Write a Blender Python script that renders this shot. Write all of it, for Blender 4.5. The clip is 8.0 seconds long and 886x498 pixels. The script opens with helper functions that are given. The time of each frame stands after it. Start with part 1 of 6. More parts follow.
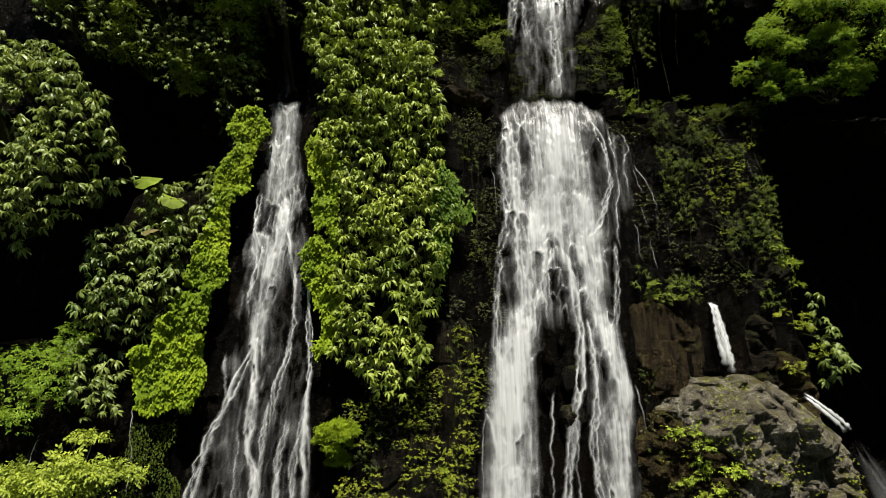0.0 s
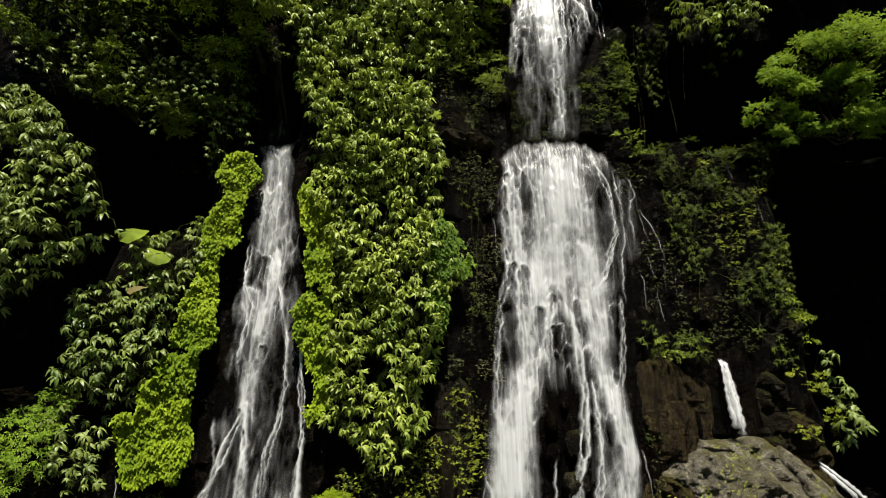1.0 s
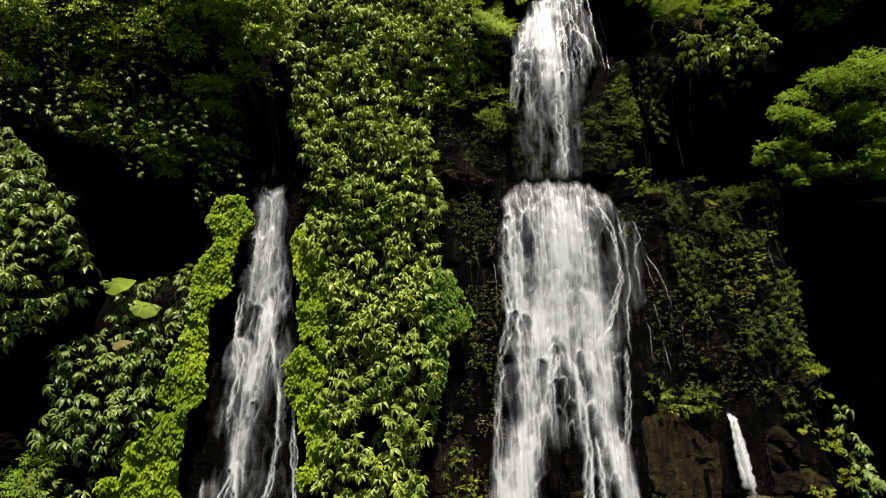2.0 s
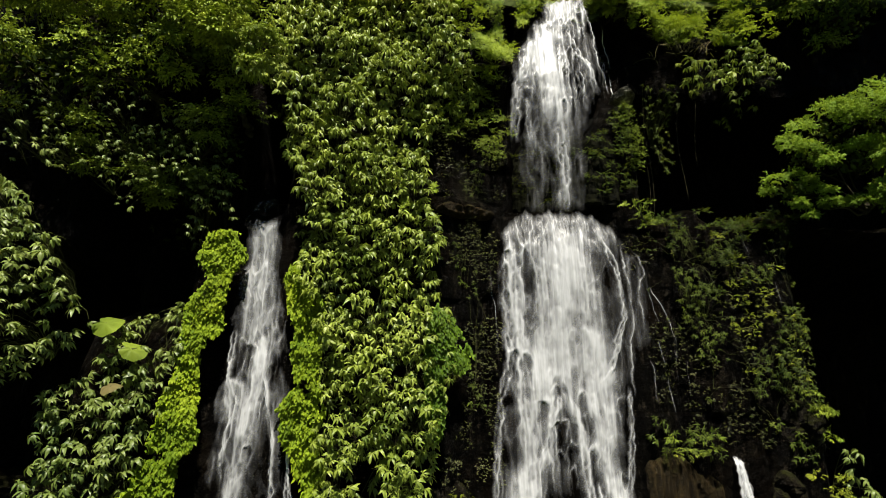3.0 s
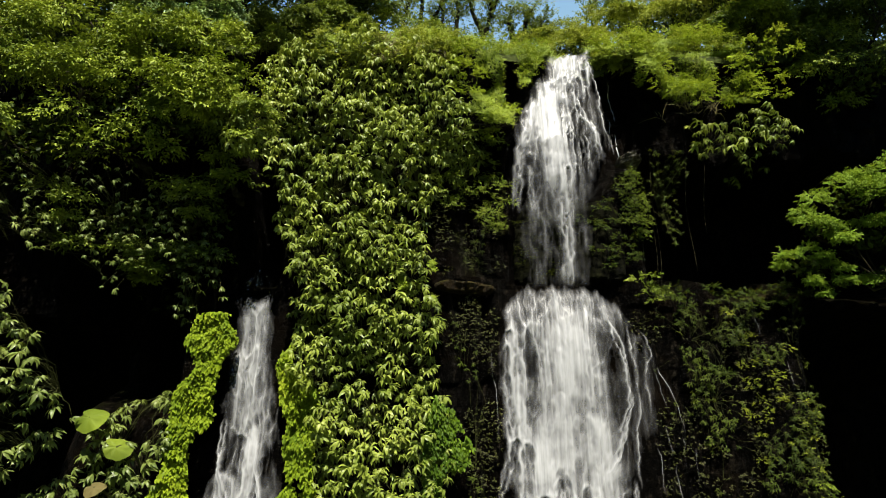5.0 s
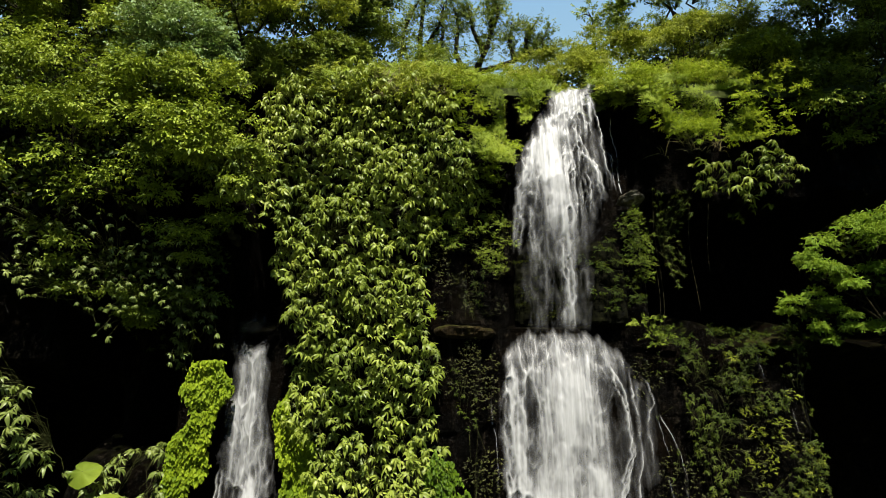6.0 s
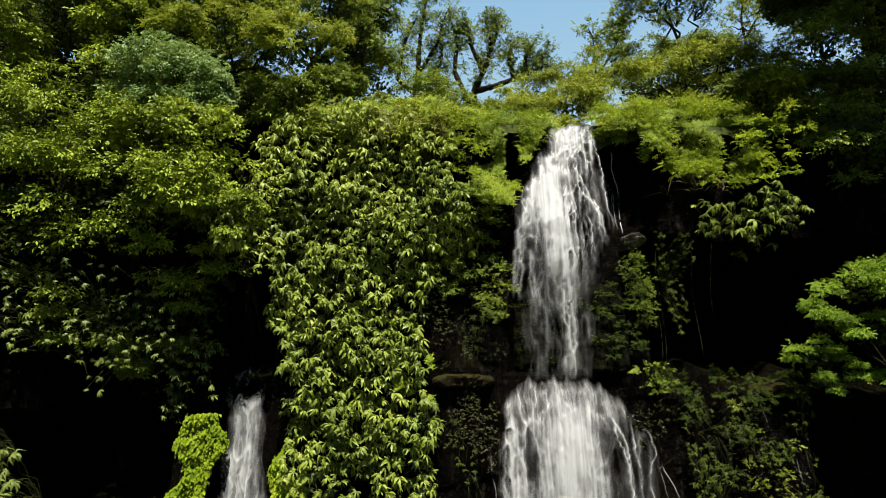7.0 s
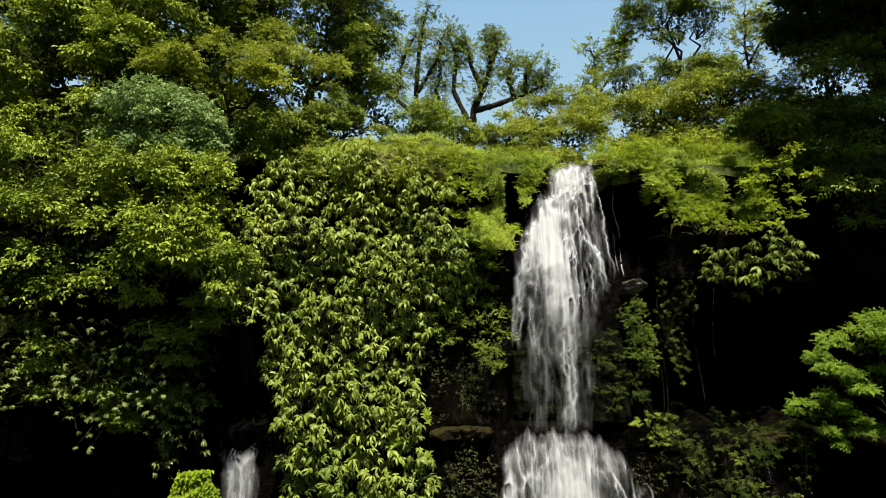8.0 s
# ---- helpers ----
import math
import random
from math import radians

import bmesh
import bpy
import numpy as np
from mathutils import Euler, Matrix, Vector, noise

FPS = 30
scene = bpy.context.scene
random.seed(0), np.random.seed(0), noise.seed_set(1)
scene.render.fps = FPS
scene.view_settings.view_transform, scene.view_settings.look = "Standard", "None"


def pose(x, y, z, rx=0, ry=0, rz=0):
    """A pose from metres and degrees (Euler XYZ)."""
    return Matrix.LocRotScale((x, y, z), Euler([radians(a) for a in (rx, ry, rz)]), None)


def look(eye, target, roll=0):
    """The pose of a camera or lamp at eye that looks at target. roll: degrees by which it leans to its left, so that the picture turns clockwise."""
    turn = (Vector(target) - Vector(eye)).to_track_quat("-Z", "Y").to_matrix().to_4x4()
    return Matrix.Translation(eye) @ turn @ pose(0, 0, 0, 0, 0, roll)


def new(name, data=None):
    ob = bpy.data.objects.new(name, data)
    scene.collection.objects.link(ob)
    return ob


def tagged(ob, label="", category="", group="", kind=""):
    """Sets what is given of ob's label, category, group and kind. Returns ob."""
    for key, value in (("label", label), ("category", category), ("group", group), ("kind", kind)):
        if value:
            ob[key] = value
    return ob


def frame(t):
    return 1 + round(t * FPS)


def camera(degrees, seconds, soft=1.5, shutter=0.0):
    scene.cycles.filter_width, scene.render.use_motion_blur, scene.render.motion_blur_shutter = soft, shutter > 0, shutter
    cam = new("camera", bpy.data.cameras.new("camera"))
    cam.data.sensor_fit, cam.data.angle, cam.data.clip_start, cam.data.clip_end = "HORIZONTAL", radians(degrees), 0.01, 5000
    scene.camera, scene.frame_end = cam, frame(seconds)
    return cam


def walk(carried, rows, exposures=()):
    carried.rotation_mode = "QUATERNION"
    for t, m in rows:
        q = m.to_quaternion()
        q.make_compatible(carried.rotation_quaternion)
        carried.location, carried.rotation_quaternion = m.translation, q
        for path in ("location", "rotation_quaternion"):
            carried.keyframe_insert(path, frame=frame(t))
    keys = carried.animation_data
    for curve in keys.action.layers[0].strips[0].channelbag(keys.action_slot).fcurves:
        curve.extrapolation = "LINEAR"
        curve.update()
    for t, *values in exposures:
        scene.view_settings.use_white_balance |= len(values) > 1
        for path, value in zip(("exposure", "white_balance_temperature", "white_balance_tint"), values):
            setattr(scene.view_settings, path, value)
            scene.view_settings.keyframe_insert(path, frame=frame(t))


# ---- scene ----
# the drone rises in front of the falls, its lens tipped a little upwards
cam = camera(75.0, 8.0, 1.0)
ROWS = [
    (0.0, (0.002, 0.132, 2.919), (-0.012, 2.067, 3.424), -0.1),
    (0.5, (0.024, 0.228, 3.527), (0.009, 2.166, 4.024), -0.1),
    (1.0, (0.048, 0.318, 4.170), (0.032, 2.257, 4.660), -0.1),
    (1.5, (0.069, 0.409, 4.778), (0.052, 2.349, 5.264), -0.1),
    (2.0, (0.090, 0.491, 5.255), (0.072, 2.433, 5.734), -0.1),
    (3.5, (0.128, 0.665, 6.509), (0.111, 2.611, 6.970), -0.1),
    (4.0, (0.143, 0.694, 6.933), (0.125, 2.641, 7.390), -0.1),
    (4.5, (0.147, 0.704, 7.389), (0.128, 2.653, 7.838), -0.1),
    (6.0, (0.161, 0.691, 8.815), (0.142, 2.645, 9.244), 0.0),
    (6.5, (0.168, 0.688, 9.312), (0.151, 2.643, 9.735), -0.1),
    (7.0, (0.181, 0.687, 9.839), (0.164, 2.644, 10.253), -0.1),
    (7.5, (0.203, 0.691, 10.358), (0.187, 2.650, 10.764), 0.0),
    (8.0, (0.209, 0.708, 10.911), (0.195, 2.668, 11.308), 0.0),
]
walk(cam, [(t, look(eye, target, roll)) for t, eye, target, roll in ROWS])

# ---- light: high tropical sun from over the camera's shoulder, clear sky ----
SUN_ELEV, SUN_AZ = 64.0, 172.0
world = bpy.data.worlds.new("sky")
scene.world = world
world.use_nodes = True
wn = world.node_tree
sky = wn.nodes.new("ShaderNodeTexSky")
sky.sky_type, sky.sun_disc = "NISHITA", False
sky.sun_elevation, sky.sun_rotation = radians(SUN_ELEV), radians(SUN_AZ)
sky.altitude, sky.air_density, sky.dust_density, sky.ozone_density = 1500, 0.7, 0.0, 1.5
wn.links.new(sky.outputs[0], wn.nodes["Background"].inputs[0])
wn.nodes["Background"].inputs[1].default_value = 0.05
sun = new("sun", bpy.data.lights.new("sun", "SUN"))
sun.data.energy, sun.data.angle, sun.data.color = 5.0, radians(0.5), (1.0, 0.94, 0.82)
_sd = Vector((math.sin(radians(SUN_AZ)) * math.cos(radians(SUN_ELEV)), math.cos(radians(SUN_AZ)) * math.cos(radians(SUN_ELEV)), math.sin(radians(SUN_ELEV))))
sun.matrix_world = look(_sd * 60, (0, 0, 0))
scene.view_settings.exposure = 1.0

# ---- materials ----
def nodes_of(name):
    m = bpy.data.materials.new(name)
    m.use_nodes = True
    t = m.node_tree
    t.nodes.clear()
    out = t.nodes.new("ShaderNodeOutputMaterial")
    return m, t, out


def add(t, kind, **values):
    n = t.nodes.new(kind)
    for k, v in values.items():
        n.inputs[k.replace("_", " ")].default_value = v
    return n


def noise_of(t, vec, scale, detail=4.0, rough=0.55):
    n = add(t, "ShaderNodeTexNoise", Scale=scale, Detail=detail, Roughness=rough)
    t.links.new(vec, n.inputs["Vector"])
    return n.outputs[0]


def ramp_of(t, fac, stops):
    r = t.nodes.new("ShaderNodeValToRGB")
    e = r.color_ramp.elements
    while len(e) < len(stops):
        e.new(0.5)
    for el, (p, c) in zip(e, stops):
        el.position, el.color = p, (*c, 1)
    t.links.new(fac, r.inputs[0])
    return r.outputs[0]


def mix_of(t, fac, a, b):
    m = t.nodes.new("ShaderNodeMix")
    m.data_type = "RGBA"
    for s, v in ((0, fac), (6, a), (7, b)):
        if isinstance(v, (int, float)):
            m.inputs[s].default_value = v
        elif isinstance(v, tuple):
            m.inputs[s].default_value = (*v, 1)
        else:
            t.links.new(v, m.inputs[s])
    return m.outputs[2]


def calc(t, op, a, b=0.0, c=0.0, clamp=False):
    n = t.nodes.new("ShaderNodeMath")
    n.operation, n.use_clamp = op, clamp
    for i, v in enumerate((a, b, c)):
        if isinstance(v, (int, float)):
            n.inputs[i].default_value = v
        else:
            t.links.new(v, n.inputs[i])
    return n.outputs[0]


def stretch(t, vec, s):
    n = t.nodes.new("ShaderNodeMapping")
    n.inputs["Scale"].default_value = s
    t.links.new(vec, n.inputs["Vector"])
    return n.outputs[0]


def leaf_material(name, dark, light, tip, rough=0.42, through_light=0.28, per_object=False, gloss=0.3):
    """Leaf: colour varies from leaf to leaf and from patch to patch, waxy sheen, some light let through."""
    m, t, out = nodes_of(name)
    geo = t.nodes.new("ShaderNodeNewGeometry")
    co = t.nodes.new("ShaderNodeTexCoord").outputs["Object"]
    rnd = geo.outputs["Random Per Island"]
    if per_object:
        oi = t.nodes.new("ShaderNodeObjectInfo").outputs["Random"]
        rnd = calc(t, "ADD", calc(t, "MULTIPLY", noise_of(t, co, 11.0, 1.0), 0.6), calc(t, "MULTIPLY", oi, 0.5))
        pos = geo.outputs["Position"]
    else:
        pos = geo.outputs["Position"]
    patch = noise_of(t, pos, 0.9, 3.0)
    f = calc(t, "ADD", calc(t, "ADD", calc(t, "MULTIPLY", rnd, 0.42), 0.14), calc(t, "MULTIPLY", calc(t, "SUBTRACT", patch, 0.5), 1.3), clamp=True)
    col = ramp_of(t, f, [(0.05, dark), (0.55, light), (0.95, tip)])
    fine = noise_of(t, co, 60.0, 2.0)
    col = mix_of(t, calc(t, "MULTIPLY", fine, 0.35), col, dark)
    p = add(t, "ShaderNodeBsdfPrincipled", Roughness=rough)
    p.inputs["Specular IOR Level"].default_value = gloss
    t.links.new(col, p.inputs["Base Color"])
    tr = t.nodes.new("ShaderNodeBsdfTranslucent")
    t.links.new(mix_of(t, 0.5, col, (0.25, 0.30, 0.02)), tr.inputs[0])
    mx = add(t, "ShaderNodeMixShader")
    mx.inputs[0].default_value = through_light
    t.links.new(p.outputs[0], mx.inputs[1])
    t.links.new(tr.outputs[0], mx.inputs[2])
    t.links.new(mx.outputs[0], out.inputs[0])
    return m


def rock_material(name, dark, mid, light, moss, moss_amount, rough, warm=(0.05, 0.028, 0.012), gloss=0.25):
    m, t, out = nodes_of(name)
    geo = t.nodes.new("ShaderNodeNewGeometry")
    co = geo.outputs["Position"]
    big = noise_of(t, co, 0.7, 5.0, 0.6)
    streak = noise_of(t, stretch(t, co, (3.0, 3.0, 0.7)), 1.9, 7.0, 0.7)
    fine = noise_of(t, co, 17.0, 8.0, 0.75)
    f = calc(t, "ADD", calc(t, "MULTIPLY", streak, 0.55), calc(t, "MULTIPLY", fine, 0.45))
    col = ramp_of(t, f, [(0.41, dark), (0.54, mid), (0.63, light)])
    col = mix_of(t, calc(t, "MULTIPLY", calc(t, "SUBTRACT", big, 0.48), 4.0, clamp=True), col, warm)
    xyz = t.nodes.new("ShaderNodeSeparateXYZ")
    t.links.new(geo.outputs["Normal"], xyz.inputs[0])
    mossy = calc(t, "ADD", calc(t, "MULTIPLY", noise_of(t, co, 2.3, 8.0, 0.7), 1.6), calc(t, "MULTIPLY", xyz.outputs[2], 0.5))
    mossy = calc(t, "MULTIPLY", calc(t, "SUBTRACT", mossy, 1.25 - moss_amount), 2.6, clamp=True)
    mcol = mix_of(t, fine, moss, tuple(v * 0.35 for v in moss))
    col = mix_of(t, mossy, col, mcol)
    p = add(t, "ShaderNodeBsdfPrincipled")
    p.inputs["Specular IOR Level"].default_value = gloss
    t.links.new(col, p.inputs["Base Color"])
    t.links.new(calc(t, "ADD", calc(t, "MULTIPLY", mossy, 0.9 - rough), rough, clamp=True), p.inputs["Roughness"])
    bump = add(t, "ShaderNodeBump", Strength=1.0, Distance=0.07)
    crack = t.nodes.new("ShaderNodeTexVoronoi")
    crack.feature = "DISTANCE_TO_EDGE"
    crack.inputs["Scale"].default_value = 3.2
    t.links.new(co, crack.inputs["Vector"])
    h = calc(t, "ADD", calc(t, "ADD", noise_of(t, co, 7.0, 9.0, 0.68), calc(t, "MULTIPLY", noise_of(t, co, 28.0, 5.0, 0.7), 0.45)), calc(t, "MULTIPLY", calc(t, "MINIMUM", crack.outputs[0], 0.05), 1.5))
    t.links.new(h, bump.inputs["Height"])
    t.links.new(bump.outputs[0], p.inputs["Normal"])
    t.links.new(p.outputs[0], out.inputs[0])
    return m


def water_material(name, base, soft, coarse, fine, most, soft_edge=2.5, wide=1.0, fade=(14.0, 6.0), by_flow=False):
    """Falling white water: a soft veil, and branching ropes of foam with gaps through which the rock shows."""
    m, t, out = nodes_of(name)
    fl = t.nodes.new("ShaderNodeUVMap")
    fl.uv_map = "flow"
    ed = t.nodes.new("ShaderNodeUVMap")
    ed.uv_map = "edge"
    rnd = t.nodes.new("ShaderNodeObjectInfo").outputs["Random"]
    sh = t.nodes.new("ShaderNodeVectorMath")
    sh.operation = "ADD"
    t.links.new(fl.outputs[0], sh.inputs[0])
    cb = t.nodes.new("ShaderNodeCombineXYZ")
    t.links.new(calc(t, "MULTIPLY", rnd, 37.0), cb.inputs[0])
    t.links.new(calc(t, "MULTIPLY", rnd, 91.0), cb.inputs[1])
    t.links.new(cb.outputs[0], sh.inputs[1])
    warp = t.nodes.new("ShaderNodeVectorMath")
    warp.operation = "MULTIPLY_ADD"
    wnz = add(t, "ShaderNodeTexNoise", Scale=1.3, Detail=2.0)
    t.links.new(sh.outputs[0], wnz.inputs["Vector"])
    t.links.new(wnz.outputs[1], warp.inputs[0])
    warp.inputs[1].default_value = (0.26, 0.9, 0.0)
    t.links.new(sh.outputs[0], warp.inputs[2])
    v = warp.outputs[0]

    def range_of(fac, a, b, lo, hi):
        r = t.nodes.new("ShaderNodeMapRange")
        r.interpolation_type = "SMOOTHSTEP"
        t.links.new(fac, r.inputs[0])
        for i, val in ((1, a), (2, b), (3, lo), (4, hi)):
            r.inputs[i].default_value = val
        return r.outputs[0]

    def cells(sx, sz, seed, thick, amount):
        off = t.nodes.new("ShaderNodeVectorMath")
        off.operation = "ADD"
        t.links.new(stretch(t, v, (sx, sz, 1)), off.inputs[0])
        off.inputs[1].default_value = (seed, seed * 1.7, seed * 0.3)
        c = t.nodes.new("ShaderNodeTexVoronoi")
        c.voronoi_dimensions = "2D"
        c.feature = "DISTANCE_TO_EDGE"
        c.inputs["Scale"].default_value = 1.0
        t.links.new(off.outputs[0], c.inputs["Vector"])
        some = range_of(noise_of(t, stretch(t, off.outputs[0], (0.8, 0.8, 1)), 1.0, 2.0), 0.38, 0.62, 0.08, 1.0)
        return calc(t, "MULTIPLY", calc(t, "MULTIPLY", range_of(c.outputs[0], 0.0, thick, 1.0, 0.0), some), amount)

    film = range_of(noise_of(t, stretch(t, v, (1.7 * wide, 0.32, 1)), 1.0, 3.0, 0.55), 0.36, 0.66, 0.0, soft)
    a = calc(t, "ADD", calc(t, "ADD", film, base), cells(2.1 * wide, 0.55, 3.0, 0.22, coarse))
    a = calc(t, "ADD", a, cells(4.6 * wide, 1.25, 8.0, 0.20, fine))
    fall = noise_of(t, stretch(t, sh.outputs[0], (13.0 * wide, 0.55, 1)), 1.0, 3.0, 0.6)
    a = calc(t, "MULTIPLY", a, calc(t, "ADD", 0.45, calc(t, "MULTIPLY", fall, 1.1)), clamp=True)
    xyz = t.nodes.new("ShaderNodeSeparateXYZ")
    t.links.new(ed.outputs[0], xyz.inputs[0])
    e = calc(t, "ABSOLUTE", calc(t, "SUBTRACT", calc(t, "MULTIPLY", xyz.outputs[0], 2.0), 1.0))
    e = calc(t, "SUBTRACT", 1.0, calc(t, "POWER", e, soft_edge))
    ends = calc(t, "MULTIPLY", calc(t, "MULTIPLY", xyz.outputs[1], fade[0], clamp=True), calc(t, "MULTIPLY", calc(t, "SUBTRACT", 1.0, xyz.outputs[1]), fade[1], clamp=True))
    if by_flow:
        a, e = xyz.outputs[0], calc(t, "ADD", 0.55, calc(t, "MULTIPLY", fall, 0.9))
    a = calc(t, "MULTIPLY", calc(t, "MULTIPLY", calc(t, "MULTIPLY", a, e), ends), most, clamp=True)
    df = add(t, "ShaderNodeBsdfPrincipled", Roughness=0.4)
    df.inputs["Base Color"].default_value = (0.56, 0.57, 0.58, 1)
    tl = t.nodes.new("ShaderNodeBsdfTranslucent")
    tl.inputs[0].default_value = (0.74, 0.75, 0.76, 1)
    m1 = add(t, "ShaderNodeMixShader")
    m1.inputs[0].default_value = 0.12
    t.links.new(df.outputs[0], m1.inputs[1])
    t.links.new(tl.outputs[0], m1.inputs[2])
    tp = t.nodes.new("ShaderNodeBsdfTransparent")
    mx = add(t, "ShaderNodeMixShader")
    t.links.new(a, mx.inputs[0])
    t.links.new(tp.outputs[0], mx.inputs[1])
    t.links.new(m1.outputs[0], mx.inputs[2])
    t.links.new(mx.outputs[0], out.inputs[0])
    return m


def plain_material(name, a, b, scale, rough, bump=0.3):
    m, t, out = nodes_of(name)
    co = t.nodes.new("ShaderNodeNewGeometry").outputs["Position"]
    n = noise_of(t, co, scale, 8.0, 0.65)
    p = add(t, "ShaderNodeBsdfPrincipled", Roughness=rough)
    p.inputs["Specular IOR Level"].default_value = 0.5 if rough < 0.3 else 0.06
    t.links.new(ramp_of(t, n, [(0.35, a), (0.65, b)]), p.inputs["Base Color"])
    bp = add(t, "ShaderNodeBump", Strength=bump, Distance=0.03)
    t.links.new(noise_of(t, co, scale * 3, 6.0), bp.inputs["Height"])
    t.links.new(bp.outputs[0], p.inputs["Normal"])
    t.links.new(p.outputs[0], out.inputs[0])
    return m


# basalt set near black, far below its wet colour, so shade renders black
M_ROCK = rock_material("wet_basalt_near_black", (0.0006, 0.0005, 0.0004), (0.0016, 0.0014, 0.0010), (0.026, 0.021, 0.015), (0.010, 0.011, 0.002), 0.04, 0.30, (0.0035, 0.0022, 0.0010), 0.025)
M_BOULDER = rock_material("grey_boulder", (0.024, 0.021, 0.015), (0.12, 0.108, 0.083), (0.32, 0.30, 0.24), (0.080, 0.074, 0.014), 0.14, 0.55, (0.070, 0.058, 0.032), 0.15)
M_BROWN = rock_material("brown_wet_rock", (0.003, 0.0022, 0.0010), (0.022, 0.015, 0.0055), (0.085, 0.062, 0.026), (0.045, 0.046, 0.007), 0.14, 0.45, (0.026, 0.016, 0.005), 0.08)
M_RIB = rock_material("dark_grey_rib", (0.0015, 0.0013, 0.0009), (0.0075, 0.0062, 0.0040), (0.050, 0.044, 0.032), (0.030, 0.033, 0.006), 0.16, 0.5, (0.007, 0.0045, 0.0018), 0.05)
M_BIG = leaf_material("broad_leaf", (0.085, 0.13, 0.016), (0.285, 0.345, 0.050), (0.60, 0.62, 0.18), 0.42, 0.22, True, 0.30)
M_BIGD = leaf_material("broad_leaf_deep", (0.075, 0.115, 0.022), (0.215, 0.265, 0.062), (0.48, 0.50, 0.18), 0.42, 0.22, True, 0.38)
M_CREEP = leaf_material("creeper_leaf", (0.09, 0.15, 0.006), (0.25, 0.335, 0.012), (0.46, 0.50, 0.03), 0.6, 0.3, False, 0.1)
M_MOSS = leaf_material("dark_moss_leaf", (0.02, 0.035, 0.003), (0.055, 0.08, 0.006), (0.13, 0.16, 0.015), 0.6, 0.2, False, 0.1)
# dark green that also stands for shade: crown insides, leaning tree, wet face
M_SMALL = leaf_material("small_dark_shade_leaf", (0.016, 0.030, 0.004), (0.045, 0.070, 0.008), (0.12, 0.15, 0.025), 0.5, 0.2, False, 0.08)
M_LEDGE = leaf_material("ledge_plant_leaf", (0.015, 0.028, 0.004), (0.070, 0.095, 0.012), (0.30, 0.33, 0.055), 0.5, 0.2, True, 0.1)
M_TREE = leaf_material("tree_leaf", (0.045, 0.078, 0.007), (0.23, 0.295, 0.030), (0.58, 0.61, 0.10), 0.5, 0.17, False, 0.14)
M_BRIGHT = leaf_material("bright_leaf", (0.06, 0.10, 0.008), (0.31, 0.39, 0.032), (0.66, 0.69, 0.10), 0.5, 0.17, False, 0.14)
M_FERN = leaf_material("fern_leaf", (0.09, 0.15, 0.006), (0.36, 0.46, 0.022), (0.70, 0.74, 0.08), 0.55, 0.3, False, 0.1)
M_OLIVE = leaf_material("olive_leaf", (0.12, 0.15, 0.014), (0.33, 0.375, 0.036), (0.64, 0.64, 0.10), 0.55, 0.3, False, 0.12)
M_ROCKPLANT = leaf_material("rock_plant_leaf", (0.025, 0.03, 0.006), (0.085, 0.09, 0.022), (0.30, 0.29, 0.12), 0.4, 0.2, False, 0.3)
M_IVY = leaf_material("ivy_leaf", (0.03, 0.065, 0.004), (0.085, 0.15, 0.007), (0.20, 0.29, 0.015), 0.5, 0.2, False, 0.1)
M_BLUE = leaf_material("silver_leaf", (0.09, 0.16, 0.05), (0.25, 0.37, 0.11), (0.42, 0.54, 0.18), 0.45, 0.25)
M_PALE = leaf_material("pale_leaf", (0.16, 0.21, 0.02), (0.34, 0.41, 0.045), (0.56, 0.60, 0.12), 0.5, 0.25, False, 0.2)
M_GRASS = leaf_material("grass_blade", (0.17, 0.25, 0.012), (0.36, 0.46, 0.024), (0.55, 0.60, 0.07), 0.55, 0.42)
M_DRY = leaf_material("dry_grass", (0.10, 0.085, 0.03), (0.2, 0.165, 0.06), (0.3, 0.24, 0.09), 0.6, 0.25)
M_BARK = plain_material("mossy_bark", (0.008, 0.007, 0.005), (0.04, 0.036, 0.018), 9.0, 0.85)
M_STEM = plain_material("green_stem", (0.03, 0.035, 0.012), (0.07, 0.075, 0.025), 20.0, 0.6)
M_SOIL = plain_material("plateau_soil", (0.03, 0.04, 0.012), (0.07, 0.085, 0.022), 3.0, 0.95)
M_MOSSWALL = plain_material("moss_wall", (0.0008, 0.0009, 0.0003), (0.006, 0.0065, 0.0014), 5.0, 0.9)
M_FEATHER = leaf_material("feathery_leaf", (0.10, 0.18, 0.01), (0.25, 0.38, 0.04), (0.48, 0.60, 0.09), 0.5, 0.38, False, 0.12)
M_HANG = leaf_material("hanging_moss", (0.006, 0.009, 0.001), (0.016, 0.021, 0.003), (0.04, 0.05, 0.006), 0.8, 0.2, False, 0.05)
M_POOL = plain_material("pool_water", (0.02, 0.035, 0.035), (0.03, 0.05, 0.045), 1.5, 0.08, 0.15)
W_VEIL = water_material("white_water_veil", 0.02, 0.2, 0.10, 0.06, 0.8, 2.0, 1.0, (8.0, 2.5))
W_MIST = water_material("white_water_mist", 0.07, 0.09, 0.0, 0.0, 0.8, 2.0, 1.0, (3.0, 2.0))
W_SPOUT = water_material("white_water_spout", 0.22, 0.7, 0.3, 0.3, 0.95, 2.0, 6.0)
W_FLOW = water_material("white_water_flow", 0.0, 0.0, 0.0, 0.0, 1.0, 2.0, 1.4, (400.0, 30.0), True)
W_CORD = water_material("white_water_cord", 0.30, 0.45, 0.15, 0.1, 0.85, 1.1, 2.5, (7.0, 2.2))

# ---- building helpers ----
rng = np.random.default_rng(7)


